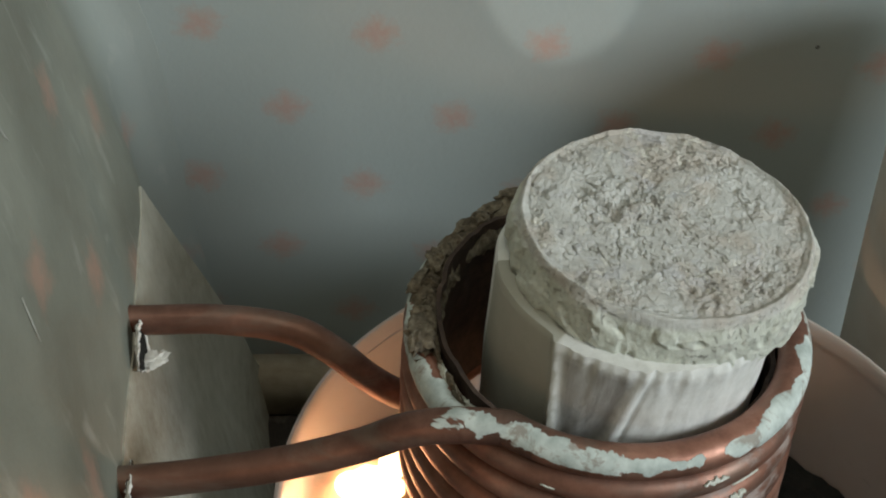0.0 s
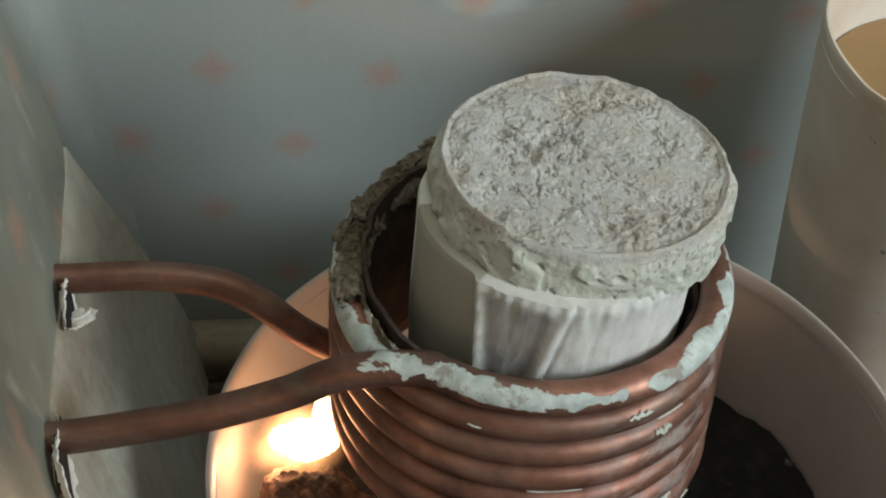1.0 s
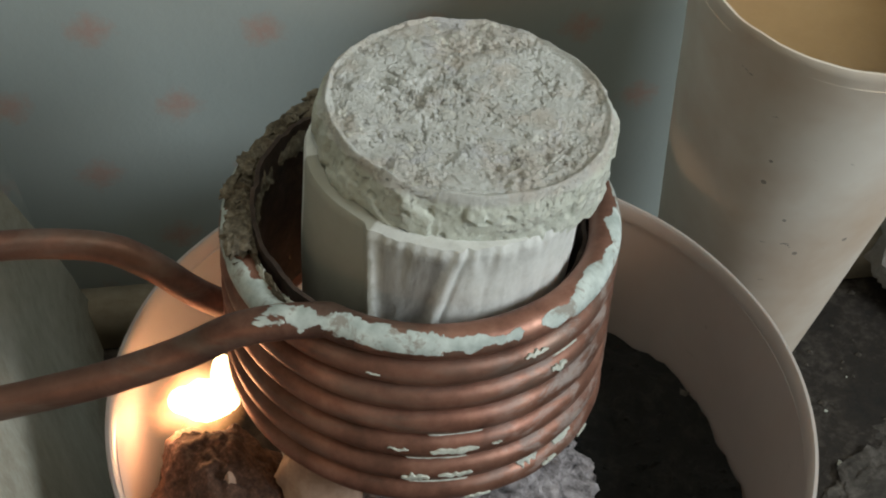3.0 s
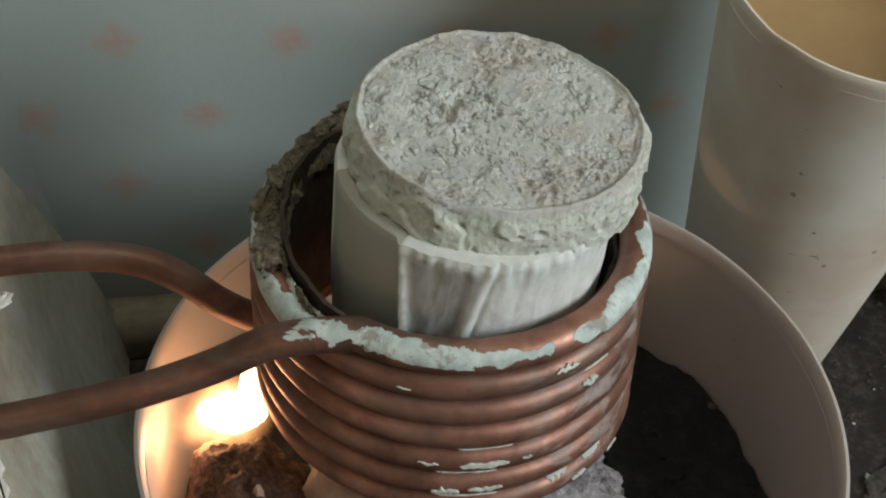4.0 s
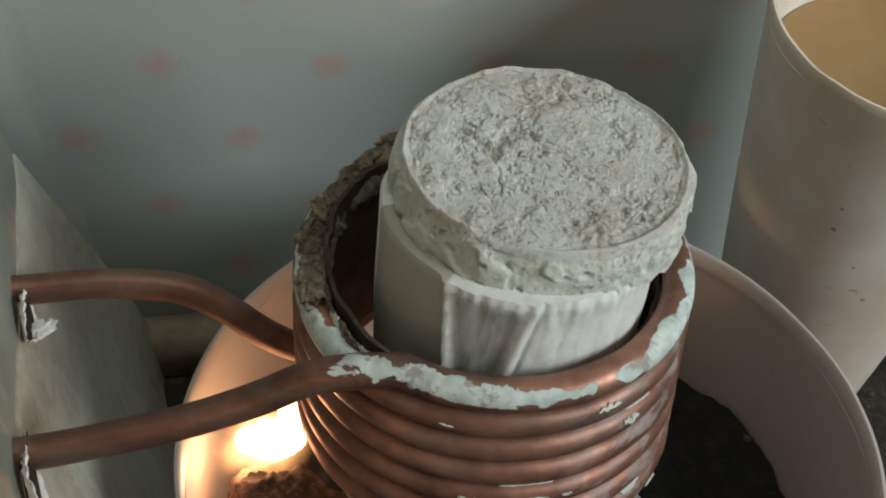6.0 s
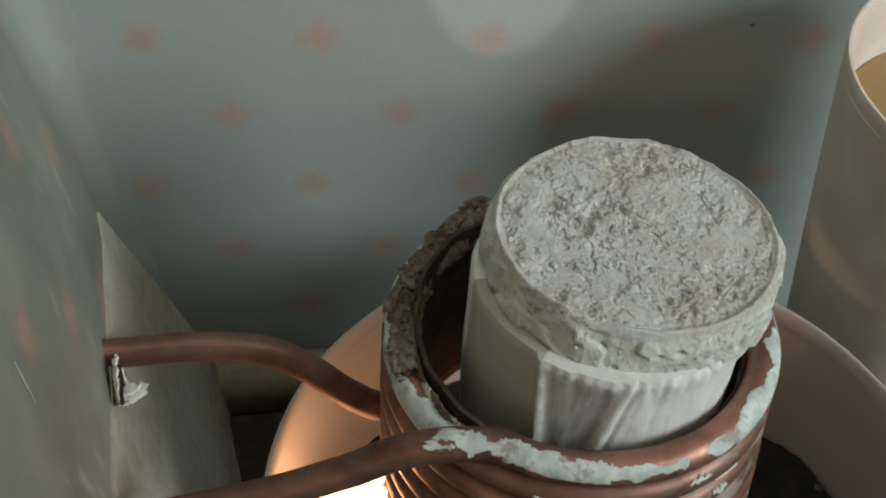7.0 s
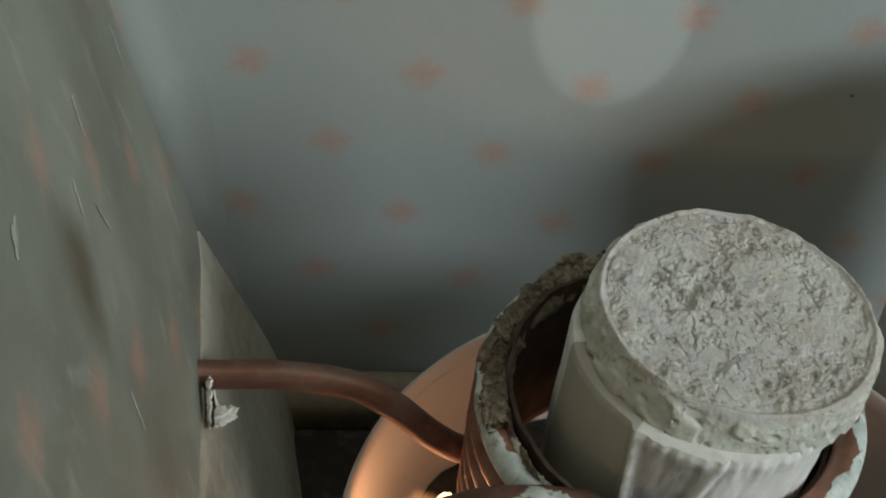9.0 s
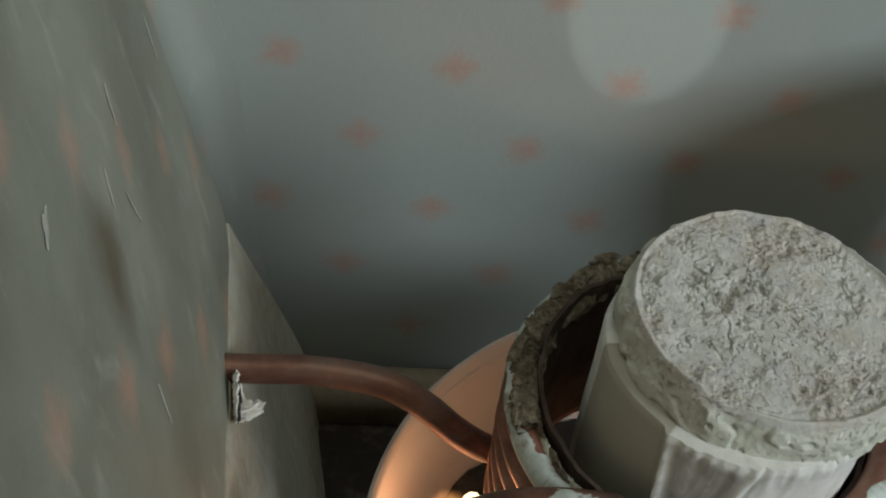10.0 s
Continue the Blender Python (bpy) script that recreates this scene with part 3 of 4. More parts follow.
# slivers of paper scraped white
for n, (ya, za, yb, zb) in enumerate([(-0.19, 0.369, -0.194, 0.357), (-0.223, 0.367, -0.227, 0.356), (-0.213, 0.349, -0.209, 0.334), (-0.107, 0.334, -0.11, 0.316), (-0.275, 0.403, -0.286, 0.4), (-0.253, 0.314, -0.256, 0.3)]):
    rows = []
    for i in range(13):
        s = i / 12
        y, z = ya + (yb - ya) * s, za + (zb - za) * s
        w = 0.0021 * math.sin(math.pi * s) ** 1.4 * (1 + 1.1 * noise.noise(Vector((s * 6, n, 0)))) + 0.0001
        rows.append([(sheet_x(y, z + k * w) + 0.0003 + 0.0004 * (1 - k * k), y, z + k * w) for k in (-1, -0.4, 0.4, 1)])
    part("paper_scratch", grid_bm(rows)[0], M_SCRAPE, partition)
# lower sheet, tucked under the fold at pipe height and slanting off towards the corner
_rows = []
for i in range(41):
    s = i / 40
    z = 0.2215 - 0.2205 * s
    y_in = -0.094 + 0.084 * s
    row = []
    for j in range(61):
        y = y_in + (-0.62 - y_in) * (j / 60) ** 1.3
        row.append((sheet_base(y, z) + 0.0008 + 0.003 * s ** 1.4 + 0.023 * math.exp((y - y_in) / 0.048) * min(0.70, s) + 0.0025 * s * noise.noise(Vector((y * 22, z * 9, 3))), y, z))
    _rows.append(row)
flap_bm, _ = grid_bm(_rows)
_ext = bmesh.ops.extrude_face_region(flap_bm, geom=flap_bm.faces[:])
for v in _ext["geom"]:
    if isinstance(v, bmesh.types.BMVert):
        v.co.x -= 0.0010
tagged(part("paper_flap", flap_bm, M_FLAP), "loose lower sheet of pale wallpaper, cut off slantwise by the corner", "paper sheet")


def torn_hole(name, y, z, w, seed):
    """A gash along the fold where a pipe comes out, with curled torn edges."""
    t = thing(name, (sheet_x(y, z), y, z), "torn slit in the wallpaper with curled white edges", "torn paper", "slits round the pipes")
    # black strip laid on the paper for the shade inside the slit
    rows = []
    for i in range(25):
        s = i / 24
        yy = y + w * (0.32 - s)
        g = 0.0085 * math.sin(math.pi * s) ** 0.8 * (1 + 0.3 * noise.noise(Vector((s * 5, seed, 0)))) + 0.0002
        rows.append([(sheet_x(yy, z + g * k) + 0.0032 + 0.0007 * (k < 0), yy, z + g * k) for k in (-1, -0.5, 0, 0.5, 0.8)])
    bm, _ = grid_bm(rows)
    attach(part("gash_shade", bm, M_ASH_GASH), t)
    for side in (-1, 1):
        rows = []
        for i in range(41):
            s = i / 40
            yy = y + w * (0.32 - s)
            g = 0.0075 * math.sin(math.pi * s) ** 0.8 + 0.0004
            curl = (0.0018 + 0.0016 * noise.noise(Vector((s * 11, seed, side)))) * math.sin(math.pi * s) ** 0.6
            row = []
            for k in range(8):
                a = k / 7 * 2.3
                row.append((sheet_x(yy, z + side * g) + 0.0030 + curl * math.sin(a) * 1.2 + 0.0006 * noise.noise(Vector((k * 2, s * 30, seed))), yy + 0.001 * noise.noise(Vector((k, s * 20, seed))), z + side * (g + curl * (1 - math.cos(a)) * 0.8 - 0.0012)))
            rows.append(row)
        bm, _ = grid_bm(rows)
        attach(part("torn_edge", bm, M_TORN), t)
    if w > 0.04:
        return t
    bm = lump_bm((0.0050, 0.0032, 0.0010), seed + 3, 0.8, 2.4, 4)
    o = attach(part("paper_curl", bm, M_TORN), t)
    bmesh_at = (sheet_x(y, z) + 0.008, y - w * 0.30, z - 0.004)
    o.matrix_basis = Matrix.Translation(bmesh_at) @ Matrix.Rotation(radians(25), 4, 'Z')
    return t


torn_hole("paper_slit", -0.180, 0.2222, 0.024, 1)
torn_hole("paper_slit", -0.252, 0.2225, 0.050, 2)

# ---- coil ----
CX, CY = -0.0044, -0.2052
RT, PITCH, RC = 0.0056, 0.0120, 0.0628
TURNS, A0 = 7, 233.0


def helix(deg):
    a = radians(deg)
    k = (deg - A0) / 360.0
    r = RC + 0.0003 * k + 0.0006 * noise.noise(Vector((deg * 0.01, 3.0, 0)))
    return Vector((CX + 0.0003 * k + r * math.cos(a), CY + r * math.sin(a), 0.2612 - PITCH * k + 0.0006 * noise.noise(Vector((deg * 0.013, 9.0, 0)))))


coil = thing("induction_coil", (CX, CY, 0.16), "wound copper tube coil with flaking mint paint on its top turn", "copper coil")
for n in range(TURNS):
    pts = [helix(A0 + 360 * n + 360 * i / 96) for i in range(-1, 98 if n < TURNS - 1 else 78)]
    attach(part("turn", tube_bm(pts, RT, 18, 0.03, n == TURNS - 1, 1), M_COPPER if n else M_TOP), coil)
lead_b = [helix(A0), (-0.0575, -0.2520, 0.2583), (-0.0715, -0.2488, 0.2525), (-0.087, -0.2465, 0.2420), (-0.110, -0.2455, 0.2325), (-0.140, -0.2455, 0.2260), (-0.163, -0.2455, 0.2225), (-0.200, -0.2455, 0.2195)]
attach(part("lead_pipe", tube_bm([helix(A0 + 14.0), helix(A0 + 10.0), helix(A0 + 5.0)] + smooth_path(lead_b, 12) + [(-0.203, -0.2455, 0.2193)], RT * 1.015, 18, 0.03, False, 1), M_JOIN), coil)
lead_a = [(-0.062, -0.182, 0.1935), (-0.071, -0.186, 0.1975), (-0.084, -0.185, 0.2065), (-0.098, -0.180, 0.2165), (-0.114, -0.175, 0.2222), (-0.140, -0.172, 0.2235), (-0.170, -0.171, 0.2220), (-0.205, -0.171, 0.2220)]
attach(part("lead_pipe", tube_bm(smooth_path(lead_a, 10), RT, 20, 0.03), M_LEAD), coil)
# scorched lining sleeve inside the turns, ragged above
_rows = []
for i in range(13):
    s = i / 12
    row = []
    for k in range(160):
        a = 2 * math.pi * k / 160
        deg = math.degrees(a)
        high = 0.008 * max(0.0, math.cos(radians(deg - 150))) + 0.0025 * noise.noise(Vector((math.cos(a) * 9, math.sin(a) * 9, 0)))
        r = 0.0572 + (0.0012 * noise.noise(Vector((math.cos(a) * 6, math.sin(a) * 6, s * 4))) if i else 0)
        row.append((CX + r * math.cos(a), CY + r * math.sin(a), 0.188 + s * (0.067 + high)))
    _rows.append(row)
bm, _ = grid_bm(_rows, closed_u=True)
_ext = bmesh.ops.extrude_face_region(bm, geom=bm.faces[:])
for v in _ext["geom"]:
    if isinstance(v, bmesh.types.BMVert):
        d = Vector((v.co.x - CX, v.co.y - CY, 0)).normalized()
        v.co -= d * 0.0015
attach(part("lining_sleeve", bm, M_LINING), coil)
# mortar crust on the rim, from the back round to the left
_rows = []
for i in range(150):
    s = i / 149
    deg = 62 + 133 * s
    a = radians(deg)
    c = helix(A0 + ((deg - A0) % 360))
    h = (0.0045 * math.sin(math.pi * min(1, s * 1.02)) ** 0.5 + 0.005 * noise.noise(Vector((deg * 0.14, 1, 0))) + 0.004 * noise.noise(Vector((deg * 0.5, 4, 0))))
    row = []
    for k in range(14):
        w = -0.35 + (math.pi + 0.7) * k / 13
        r = RC - 0.0022 + math.cos(w) * (0.0058 + 0.002 * noise.noise(Vector((deg * 0.2, k * 0.6, 7))))
        z = c.z + 0.001 + max(0.0008, h) * max(-0.4, math.sin(w)) + 0.0045 * max(0, math.sin(w)) + 0.0022 * noise.noise(Vector((deg * 0.35, k * 0.9, 2)))
        row.append((CX + r * math.cos(a), CY + r * math.sin(a), z))
    _rows.append(row)
bm, _ = grid_bm(_rows)
attach(part("mortar_crust", bm, M_CRUST), coil)

_rng = random.Random(5)
for n in range(46):
    deg = 74 + 118 * (n + _rng.random()) / 46
    a = radians(deg)
    c = helix(A0 + ((deg - A0) % 360))
    size = (_rng.uniform(0.0025, 0.0065), _rng.uniform(0.002, 0.0042), _rng.uniform(0.0012, 0.0032))
    rr = RC + _rng.uniform(-0.0055, 0.0025)
    if deg < 165 and _rng.random() < 0.45:
        continue
    o = attach(part("crust_chip", lump_bm(size, n + 1, 0.55, 2.2, 3), M_CRUST), coil)
    o.matrix_basis = Matrix.Translation((CX + rr * math.cos(a), CY + rr * math.sin(a), c.z + RT + _rng.uniform(-0.001, 0.0035))) @ Matrix.Rotation(a + math.pi / 2 + _rng.uniform(-0.6, 0.6), 4, 'Z') @ Matrix.Rotation(_rng.uniform(-0.9, 0.9), 4, 'X')
# the lining splits off in thin upright shards where the crust ends
for n in range(9):
    deg = 190 + 31 * n / 8
    a = radians(deg)
    rr = RC - 0.0030 - 0.0004 * (n % 3) + 0.0002 * n
    c = helix(A0 + ((deg - A0) % 360))
    o = attach(part("lining_shard", lump_bm((0.0042, 0.0009, 0.0030), n + 60, 0.5, 2.6, 3), M_FLAKE if n in (3, 7, 8) else M_CRUST), coil)
    o.matrix_basis = Matrix.Translation((CX + rr * math.cos(a), CY + rr * math.sin(a), c.z + 0.0046)) @ Matrix.Rotation(a + math.pi / 2 + _rng.uniform(-0.15, 0.15), 4, 'Z') @ Matrix.Rotation(_rng.uniform(-0.3, 0.3), 4, 'X')


def paint_flake(d0, d1, z, high, seed):
    """A thin plate of old paint that hugs one turn, with a ragged outline."""
    mid = (d0 + d1) / 2
    k = round((0.2612 - z) / PITCH - (mid - A0) / 360.0)
    zc = 0.2612 - PITCH * (k + (mid - A0) / 360.0)
    p0 = math.asin(max(-0.9, min(0.9, (z - zc) / RT)))
    dp = 0.5 * high / (RT * max(0.35, math.cos(p0)))
    rows = []
    for i in range(29):
        s = i / 28
        deg = d0 + (d1 - d0) * s
        c, a = helix(deg + 360 * k), radians(deg)
        g = math.sin(math.pi * s) ** 0.5
        lo = -dp * g * (0.75 + 0.9 * noise.noise(Vector((s * 7, seed, 0)))) + 0.12 * noise.noise(Vector((s * 3, seed, 5)))
        hi = dp * g * (0.75 + 0.9 * noise.noise(Vector((s * 7, seed, 9)))) + 0.12 * noise.noise(Vector((s * 3, seed, 5)))
        row = []
        for j in range(7):
            p = p0 + lo + (hi - lo) * j / 6
            r = RT * 1.03 + (0.00045 if 0 < j < 6 and 0 < i < 28 else -0.0001)
            row.append((c.x + r * math.cos(p) * math.cos(a), c.y + r * math.cos(p) * math.sin(a), c.z + r * math.sin(p)))
        rows.append(row)
    attach(part("paint_flake", grid_bm(rows)[0], M_FLAKE), coil)


for n, (d0, d1, z, high) in enumerate(((289, 297, 0.2500, 0.0022), (299, 309, 0.2440, 0.0026), (299, 305, 0.2370, 0.0036), (263, 279, 0.2196, 0.0007), (263.5, 277.5, 0.2130, 0.0034),
                                       (257, 275, 0.2076, 0.0008), (256, 264, 0.2000, 0.0042), (266, 276, 0.2005, 0.0026), (258, 275, 0.1968, 0.0012), (274, 282, 0.1863, 0.0024), (301, 311, 0.2055, 0.0014),
                                       (305, 314, 0.1920, 0.0024), (316, 322, 0.1850, 0.0030), (291, 299, 0.1925, 0.0022), (299, 305, 0.1880, 0.0024), (252, 258, 0.2140, 0.0010), (281, 284, 0.2130, 0.0010), (246, 250, 0.2495, 0.0006))):
    paint_flake(d0, d1, z, high, n + 1)

# ---- crucible and lid ----
LEAN = Matrix.Rotation(radians(3.5), 4, Vector((0.72, 0.69, 0)).cross(Vector((0, 0, -1))))
BX, BY = -0.0035, -0.2150


def crucible_mesh():
    rows = []
    prof = [(0.036, 0.0), (0.0415, 0.003), (0.0440, 0.02)] + [(0.0440 + 0.0022 * i / 60, 0.02 + 0.1015 * i / 60) for i in range(1, 61)] + [(0.0455, 0.1235), (0.042, 0.1240), (0.0385, 0.1235), (0.038, 0.10), (0.036, 0.02), (0.0, 0.018)]
    for r, z in prof:
        row = []
        for k in range(480):
            a = 2 * math.pi * k / 480
            deg = math.degrees(a)
            d = 0.0007 * noise.noise(Vector((math.cos(a) * 3, math.sin(a) * 3, z * 30)))
            if r > 0.042:
                # smeared coat with an upright ridge where it starts
                band = 1 / (1 + math.exp(-(deg - 230 + (z - 0.11) * 90) / 1.2)) * (1 - 1 / (1 + math.exp(-(deg - 330) / 6)))
                d += 0.0011 * band + 0.0005 * band * noise.noise(Vector((deg * 0.16, z * 30, 1))) + 0.00022 * band * noise.fractal(Vector((math.cos(a) * 9, math.sin(a) * 9, z * 170)), 0.7, 2.1, 4) + 0.0017 * math.exp(-((deg - 230.5 + (z - 0.11) * 90) / 1.7) ** 2)
                ridge = 261 + (z - 0.11) * 210
                d += 0.0012 * math.exp(-((deg - ridge) / 2.2) ** 2) - 0.0008 * math.exp(-((deg - ridge - 3.2) / 1.1) ** 2)
                low = max(0.0, min(1.0, (0.124 - z) / 0.03))
                d -= 0.0012 * (1 / (1 + math.exp(-(deg - 234) / 1.0))) * (1 / (1 + math.exp((deg - ridge + 4) / 1.2))) * low
                # runs of wash that hang from the seam
                for at, wide in ((246, 1.3), (253, 1.0), (257.5, 0.9), (270, 1.2), (275, 0.8), (279, 1.4), (285, 0.9), (289, 1.2), (295, 1.0), (301, 1.4)):
                    d += 0.00018 * math.exp(-((deg - at - (z - 0.11) * (150 - (at - 246) * 3.0) - 2.2 * noise.noise(Vector((at, z * 70, 3)))) / wide) ** 2) * (0.6 + 0.6 * noise.noise(Vector((at * 3, z * 60, 8))))
                d += 0.0012 * max(0.0, min(1.0, (z - 0.112) / 0.008)) * band * (0.7 + noise.noise(Vector((deg * 0.25, z * 90, 4))))
            row.append(((r + d) * math.cos(a), (r + d) * math.sin(a), z))
        rows.append(row)
    bm, vs = grid_bm(rows, closed_u=True)
    return bm


crucible = thing("crucible", (BX, BY, 0.163), "whitewashed fire-clay crucible, closed with a lid, inside the coil", "crucible")
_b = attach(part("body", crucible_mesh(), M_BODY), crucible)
_b.matrix_basis = Matrix.Translation((BX, BY, 0.163)) @ LEAN


def lid_mesh():
    """A thick clay disc, dished on top inside a thin raised edge and covered with pits and scabs."""
    n, rings = 520, 165
    rows = []
    R, TH = 0.0465, 0.0212

    def outline(a):
        return 1 + 0.028 * noise.noise(Vector((math.cos(a) * 1.7, math.sin(a) * 1.7, 4.0))) + 0.006 * noise.noise(Vector((math.cos(a) * 7, math.sin(a) * 7, 1.0)))

    def crumbs(x, y):
        q = Vector((x, y, 0))
        rough = noise.fractal(q * 120, 0.55, 2.1, 5)
        h = 0.0010 * noise.noise(q * 38) + 0.00030 * rough
        # thin flakes with sharp edges, and shallow spots where one has come off
        plate = noise.fractal(q * 75 + Vector((4, 4, 1)), 0.7, 2.2, 5)
        h += 0.00048 * min(1.0, max(0.0, (plate - 0.10) / 0.03)) - 0.00055 * min(1.0, max(0.0, (-0.16 - plate) / 0.03))
        chips = noise.fractal(q * 190 + Vector((7, 2, 5)), 0.6, 2.1, 4)
        where = max(0.0, noise.noise(q * 45 + Vector((1.5, 7.0, 0))) + 0.15)
        h += 0.0007 * where * min(1.0, max(0.0, (chips - 0.12) / 0.05)) - 0.0009 * where * min(1.0, max(0.0, (-0.22 - chips) / 0.06))
        crack = noise.noise(q * 60 + Vector((6, 6, 6))) + 0.30 * noise.fractal(q * 170, 0.7, 2.0, 3)
        h -= 0.0016 * math.exp(-(crack / 0.022) ** 2) * max(0.0, noise.noise(q * 36 + Vector((2, 9, 4))))
        # the scabby patch beside the middle
        d = math.hypot(x + 0.013, (y - 0.007) * 0.9)
        scab = noise.fractal(q * 140 + Vector((2, 2, 2)), 0.7, 2.1, 5)
        h += max(0.0, min(1.0, (0.0165 - d) / 0.005)) * (0.0011 * min(1.0, max(0.0, (scab + 0.02) / 0.05)) + 0.0009 * max(0.0, scab))
        return h

    for i in range(rings + 1):
        s = i / rings
        row = []
        for k in range(n):
            a = 2 * math.pi * k / n
            r = R * outline(a) * s
            x, y = r * math.cos(a), r * math.sin(a)
            edge = math.exp(-((s - 0.972) / 0.020) ** 2) * 0.0013 * (0.7 + 0.8 * noise.noise(Vector((math.cos(a) * 5, math.sin(a) * 5, 8))))
            drop = 0.0016 * max(0.0, (s - 0.975) / 0.025) ** 2
            dish = -0.0006 * (1 - s)
            row.append((x, y, TH + crumbs(x, y) * (1 if s < 0.93 else 0.45) + edge - drop + dish))
        rows.append(row)
    for i in range(1, 37):
        s = i / 36
        row = []
        for k in range(n):
            a = 2 * math.pi * k / n
            q = Vector((math.cos(a) * 0.0465, math.sin(a) * 0.0465, s * 0.02))
            d = 0.0010 * noise.noise(q * 70) + 0.00035 * noise.fractal(q * 260, 0.6, 2.1, 4) + 0.0011 * min(1.0, max(0.0, noise.noise(q * 120 + Vector((5, 5, 5))) - 0.12) / 0.12) - 0.0011 * min(1.0, max(0.0, noise.noise(q * 230 + Vector((1, 5, 9))) - 0.42) / 0.06)
            sag = 0.0018 * noise.noise(Vector((math.cos(a) * 2, math.sin(a) * 2, 11)))
            r = R * outline(a) * (1.004 + 0.014 * math.sin(math.pi * min(1.0, s * 0.75)) - 0.012 * s ** 4) + d + 0.0006 * math.sin(math.pi * s)
            z = TH - 0.0016 - (TH - 0.0016) * s + sag * s
            row.append((r * math.cos(a), r * math.sin(a), z))
        rows.append(row)
    rows.append([(0.03 * math.cos(2 * math.pi * k / n), 0.03 * math.sin(2 * math.pi * k / n), 0.0004) for k in range(n)])
    bm, vs = grid_bm(rows, closed_u=True)
    bm.faces.new(vs[-1])
    bmesh.ops.remove_doubles(bm, verts=bm.verts, dist=1e-6)
    return bm


lid = tagged(attach(part("lid", lid_mesh(), M_LID), crucible), "thick round clay lid, pitted and scabby")
lid.matrix_basis = Matrix.Translation((0.0077, -0.2070, 0.2822)) @ Matrix.Rotation(radians(2.0), 4, 'Y')

# ---- basin and what is in it ----
GX, GY = 0.0143, -0.2211
basin = thing("basin", (GX, GY, 0.0), "round off-white plastic basin with a warm pinkish tinge", "basin")
attach(part("basin_wall", lathe_bm([(0.0, 0.0), (0.108, 0.0), (0.112, 0.003), (0.1318, 0.1675), (0.1295, 0.1675), (0.1095, 0.006), (0.0, 0.005)], GX, GY, 128, 0.0012, 1.5)[0], M_BASIN), basin)
_rows = [[(GX + r * math.cos(2 * math.pi * k / 128), GY + r * math.sin(2 * math.pi * k / 128), z + 0.0006 * noise.noise(Vector((k * 0.2, 1, 0)))) for k in range(128)]
         for r, z in ((0.1295, 0.1672), (0.1318, 0.1672), (0.1325, 0.1705), (0.1330, 0.1735), (0.1327, 0.1748), (0.1314, 0.1751), (0.1302, 0.1740))]
attach(part("basin_rim", grid_bm(_rows, closed_u=True, closed_v=True)[0], M_BASIN), basin)


def ash_height(x, y):
    d = math.hypot(x - GX, y - GY)
    h = 0.108 + 0.007 * noise.noise(Vector((x * 22, y * 22, 0))) + 0.004 * noise.noise(Vector((x * 70, y * 70, 3))) + 0.0025 * noise.noise(Vector((x * 180, y * 180, 6)))
    return h - 0.02 * max(0.0, 1 - d / 0.05)


_rows = []
for i in range(70):
    r = 0.1205 * i / 69 + 0.0001
    _rows.append([(GX + r * math.cos(2 * math.pi * k / 160), GY + r * math.sin(2 * math.pi * k / 160), ash_height(GX + r * math.cos(2 * math.pi * k / 160), GY + r * math.sin(2 * math.pi * k / 160))) for k in range(160)])
bm, vs = grid_bm(_rows, closed_u=True)
bm.faces.new(vs[0])
tagged(part("ash_bed", bm, M_ASH_GASH), "black ash and soot filling the basin", "ash", kind="stuff")


def lump(name, at, size, seed, mat, label, cat, rough=0.3, freq=1.7, detail=4, turn=0.0, group=""):
    ob = part(name, lump_bm(size, seed, rough, freq, detail), mat)
    ob.location, ob.rotation_euler = at, (0, 0, radians(turn))
    return tagged(ob, label, cat, group)


lump("support_block", (0.006, -0.222, 0.120), (0.060, 0.056, 0.052), 4, M_ROCK, "crumbling grey-white insulation block under the coil", "block", 0.17, 3.6, 6)
lump("clinker", (-0.078, -0.236, 0.115), (0.030, 0.040, 0.052), 2, M_CLINKER, "rough rusty-brown clinker lump beside the fire", "clinker", 0.13, 2.0, 6, 10)
lump("clinker", (-0.066, -0.270, 0.105), (0.028, 0.026, 0.034), 5, M_CLINKER, "smaller dark rusty clinker in the basin", "clinker", 0.14, 2.0, 6, 50)
lump("brick_chip", (-0.0760, -0.2420, 0.1590), (0.0034, 0.0030, 0.0090), 21, M_BRICK, "pale sliver of brick stuck between the clinkers", "brick chip", 0.3, 1.5, 4, 30)
lump("hearth_brick", (-0.044, -0.240, 0.132), (0.017, 0.021, 0.046), 8, M_BRICK, "buff fire brick worn round, lit by the fire", "brick", 0.10, 1.6, 5, 20)

# the fire: a few tongues close together
fire = thing("fire", (-0.080, -0.196, 0.15), "bright yellow-white flame in the basin beside the coil", "flame")
for at, size, sd in (((-0.0815, -0.1985, 0.1580), (0.0125, 0.0070, 0.0095), 1), ((-0.0745, -0.1935, 0.1660), (0.0050, 0.0045, 0.0100), 5), ((-0.0905, -0.1985, 0.1600), (0.0060, 0.0045, 0.0055), 7)):
    o = attach(part("flame_tongue", lump_bm(size, sd, 0.16, 1.1, 4), M_FLAME), fire)
    o.matrix_basis = Matrix.Translation(at)
    o.visible_shadow = False
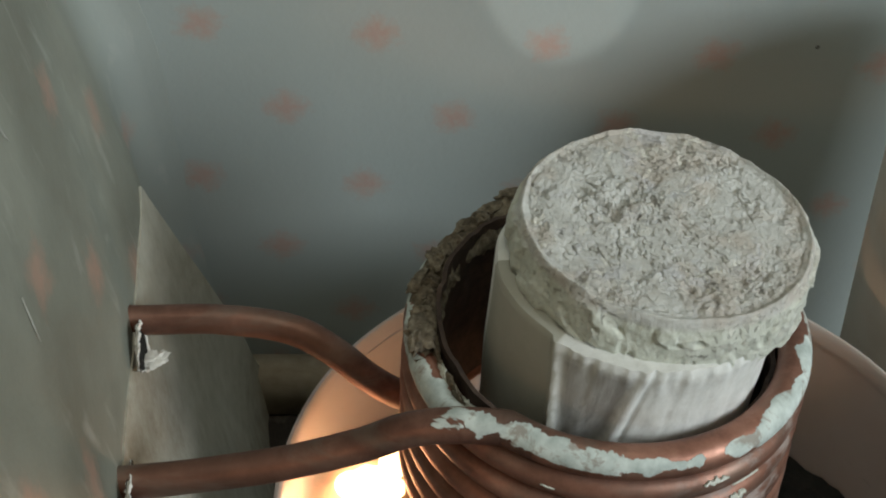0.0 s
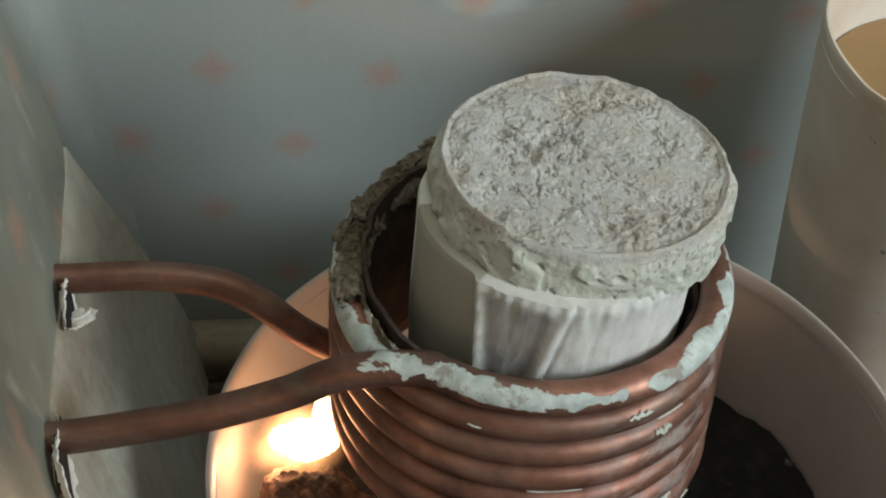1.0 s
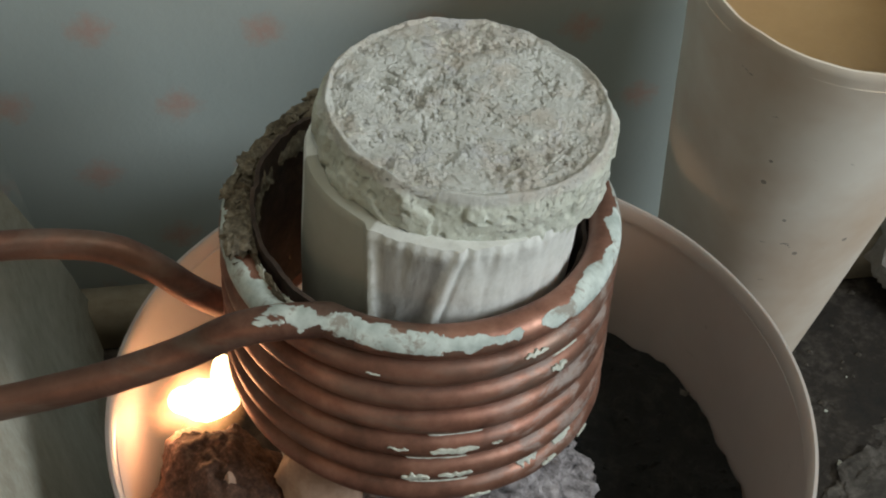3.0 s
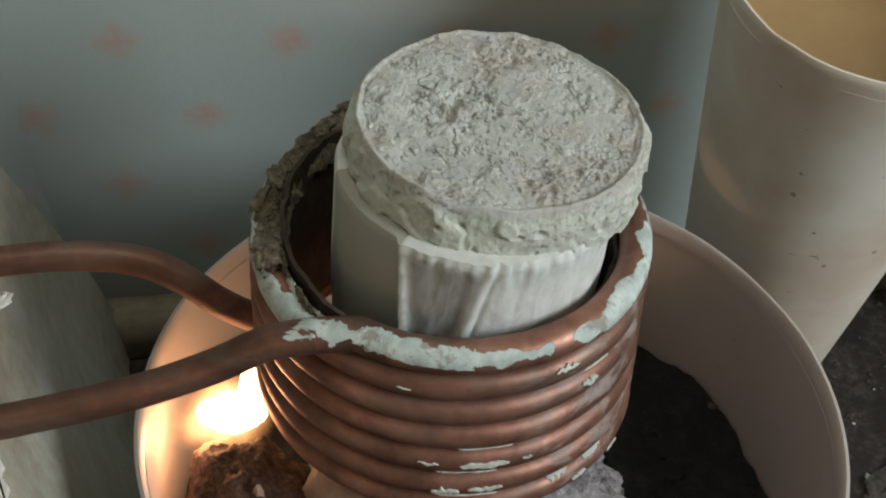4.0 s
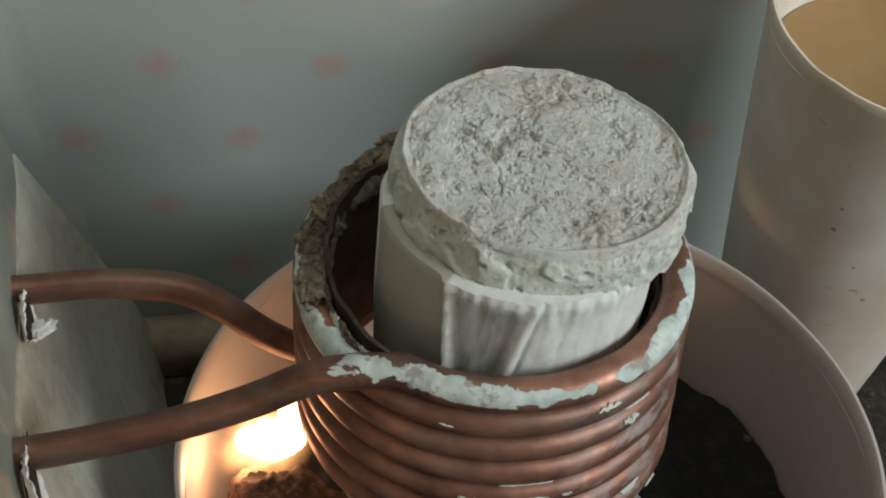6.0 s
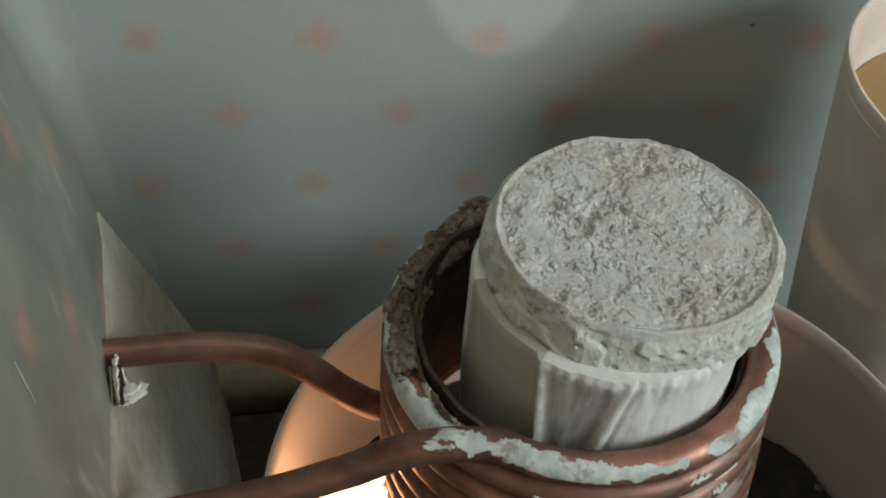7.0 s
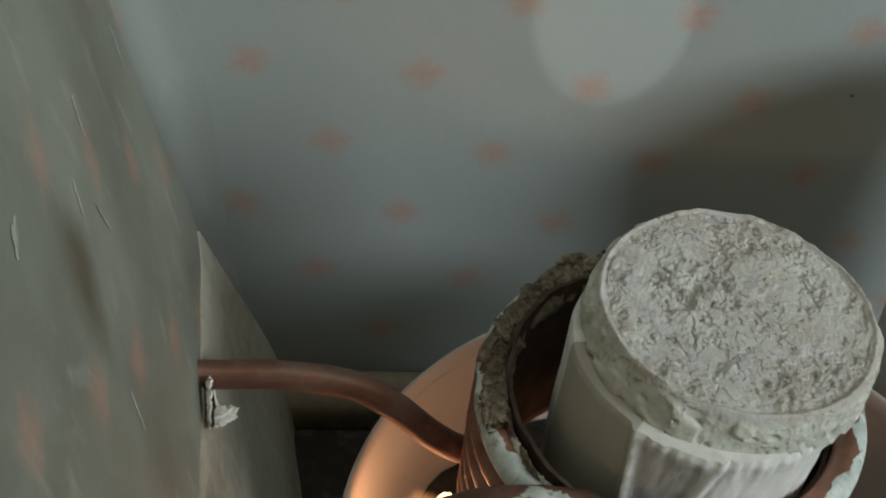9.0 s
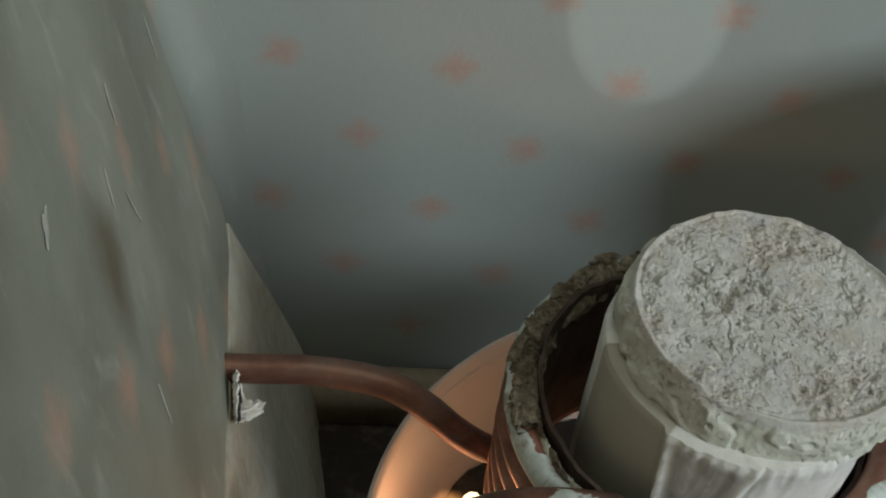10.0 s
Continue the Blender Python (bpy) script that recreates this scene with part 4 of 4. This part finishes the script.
# glow sheets added round it, towards the basin wall; object space runs from -1 to 1 across each
for at, half, turn in (((-0.0860, -0.2030, 0.1610), (0.0270, 0.0190), 40.0), ((-0.0840, -0.2000, 0.1640), (0.0200, 0.0220), 58.0)):
    rows = [[(i / 10, j / 10, 0.10 * math.cos(i * 0.12) * math.cos(j * 0.12)) for i in range(-10, 11)] for j in range(-10, 11)]
    o = attach(part("glow_sheet", grid_bm(rows)[0], M_HALO), fire)
    o.matrix_basis = Matrix.Translation(at) @ Matrix.Rotation(radians(turn), 4, 'X') @ Matrix.Diagonal((half[0], half[1], 0.02, 1.0))
    o.visible_shadow = False

# ---- tall pot ----
PX, PY = 0.1877, -0.112
pot_ax = Vector((0.0063, 0.1005, -1.0)).normalized()
RIM = Vector((PX, PY, 0.2821))


def pot_k(d):
    return 0.0645 * (1 - 0.394 * d / 0.25)


_prof = [(0.0002, 0.283), (pot_k(0.283) - 0.003, 0.2835), (pot_k(0.28), 0.280)] + [(pot_k(0.28 * (1 - i / 14)), 0.28 * (1 - i / 14)) for i in range(1, 14)]
_prof += [(0.0636, 0.008), (0.0616, 0.008), (pot_k(0.06) - 0.0025, 0.06), (pot_k(0.27) - 0.0025, 0.27), (0.0002, 0.272)]
_rows = []
_u = pot_ax.cross(Vector((0, 1, 0))).normalized()
_v = pot_ax.cross(_u)
for r, d in _prof:
    _rows.append([RIM + pot_ax * d + (r + 0.0008 * noise.noise(Vector((math.cos(2 * math.pi * k / 96) * 1.5, math.sin(2 * math.pi * k / 96) * 1.5, d * 8)))) * (_u * math.cos(2 * math.pi * k / 96) + _v * math.sin(2 * math.pi * k / 96)) for k in range(96)])
bm, _ = grid_bm(_rows, closed_u=True)
for v in bm.verts:
    v.co.z = max(v.co.z, 0.0005)
pot = thing("tall_pot", (PX, PY, 0.0), "tall tapered cream plastic pot with dark scuffs, leaning by the wall", "pot")
attach(part("pot_wall", bm, M_POT), pot)
_rows = []
for r, d in ((0.0616, 0.0082), (0.0636, 0.0082), (0.0640, 0.004), (0.0642, 0.001), (0.0637, -0.0004), (0.0627, -0.0004), (0.0621, 0.001)):
    _rows.append([RIM + pot_ax * (d + 0.0005 * noise.noise(Vector((k * 0.3, 2, 0)))) + (r + 0.0003 * noise.noise(Vector((k * 0.45, 5, 0)))) * (_u * math.cos(2 * math.pi * k / 96) + _v * math.sin(2 * math.pi * k / 96)) for k in range(96)])
attach(part("pot_rim", grid_bm(_rows, closed_u=True, closed_v=True)[0], M_POT), pot)
# disc added across the empty pot to colour in its shaded inside
_rows = []
for i in range(9):
    r = (pot_k(0.036) - 0.0028) * i / 8 + 0.0001
    _rows.append([RIM + pot_ax * 0.036 + r * (_u * math.cos(2 * math.pi * k / 72) + _v * math.sin(2 * math.pi * k / 72)) for k in range(72)])
bm, vs = grid_bm(_rows, closed_u=True)
bm.faces.new(vs[0])
tagged(part("pot_shade_disc", bm, M_POT_SHADE), "tan disc put in for the shaded inside of the tall pot", "liquid", kind="stuff")

# ---- floor clutter ----
lump("white_lump", (0.352, -0.048, 0.052), (0.046, 0.034, 0.060), 9, M_SACK, "crumpled white lump on the floor, toned grey for shade", "lump", 0.34, 1.9, 5)
lump("dust_patch", (0.262, -0.178, 0.0), (0.036, 0.026, 0.005), 12, M_DUST, "low heap of grey dust spilled on the floor", "dust", 0.3, 2.2, 5, 25)
lump("dust_patch", (0.315, -0.150, 0.0), (0.040, 0.018, 0.004), 15, M_DUST, "flat smear of grey dust on the dark floor", "dust", 0.35, 2.2, 5, -15)


def scatter(name, n, seed, place, size, mat, label):
    """Loose crumbs joined into one heap of stuff."""
    rng = random.Random(seed)
    verts, faces = [], []
    for _ in range(n):
        x, y, z = place(rng)
        r = size * rng.uniform(0.4, 1.0) ** 2 + 0.0003
        o = len(verts)
        for d in ((1, 0, 0), (-1, 0, 0), (0, 1, 0), (0, -1, 0), (0, 0, 1), (0, 0, -1)):
            k = r * rng.uniform(0.5, 1.3)
            a = rng.uniform(-0.5, 0.5)
            verts.append((x + k * (d[0] + a * d[1]), y + k * (d[1] - a * d[0]), z + k * d[2] * 0.6 + r * 0.2))
        for a, b, c in ((0, 2, 4), (2, 1, 4), (1, 3, 4), (3, 0, 4), (2, 0, 5), (1, 2, 5), (3, 1, 5), (0, 3, 5)):
            faces.append((o + a, o + b, o + c))
    me = bpy.data.meshes.new(name)
    me.from_pydata(verts, [], faces)
    me.materials.append(mat)
    return tagged(new(name, me), label, "grit", kind="stuff")


def on_floor(rng):
    return rng.uniform(0.155, 0.42), rng.uniform(-0.42, -0.02), 0.0


def on_ash(rng):
    a, r = rng.uniform(0, 6.283), 0.118 * math.sqrt(rng.random())
    x, y = GX + r * math.cos(a), GY + r * math.sin(a)
    return x, y, ash_height(x, y)


scatter("floor_grit", 420, 3, on_floor, 0.0032, M_GRIT, "dark grit and cinders strewn on the floor")
scatter("pale_flakes", 60, 4, on_floor, 0.0034, M_FLAKE, "pale plaster flakes strewn on the floor")
scatter("ash_crumbs", 500, 5, on_ash, 0.0026, M_ASH_GASH, "black cinders on the ash bed")
scatter("ash_flakes", 22, 6, on_ash, 0.0030, M_GRIT, "brownish crumbs on the ash bed")
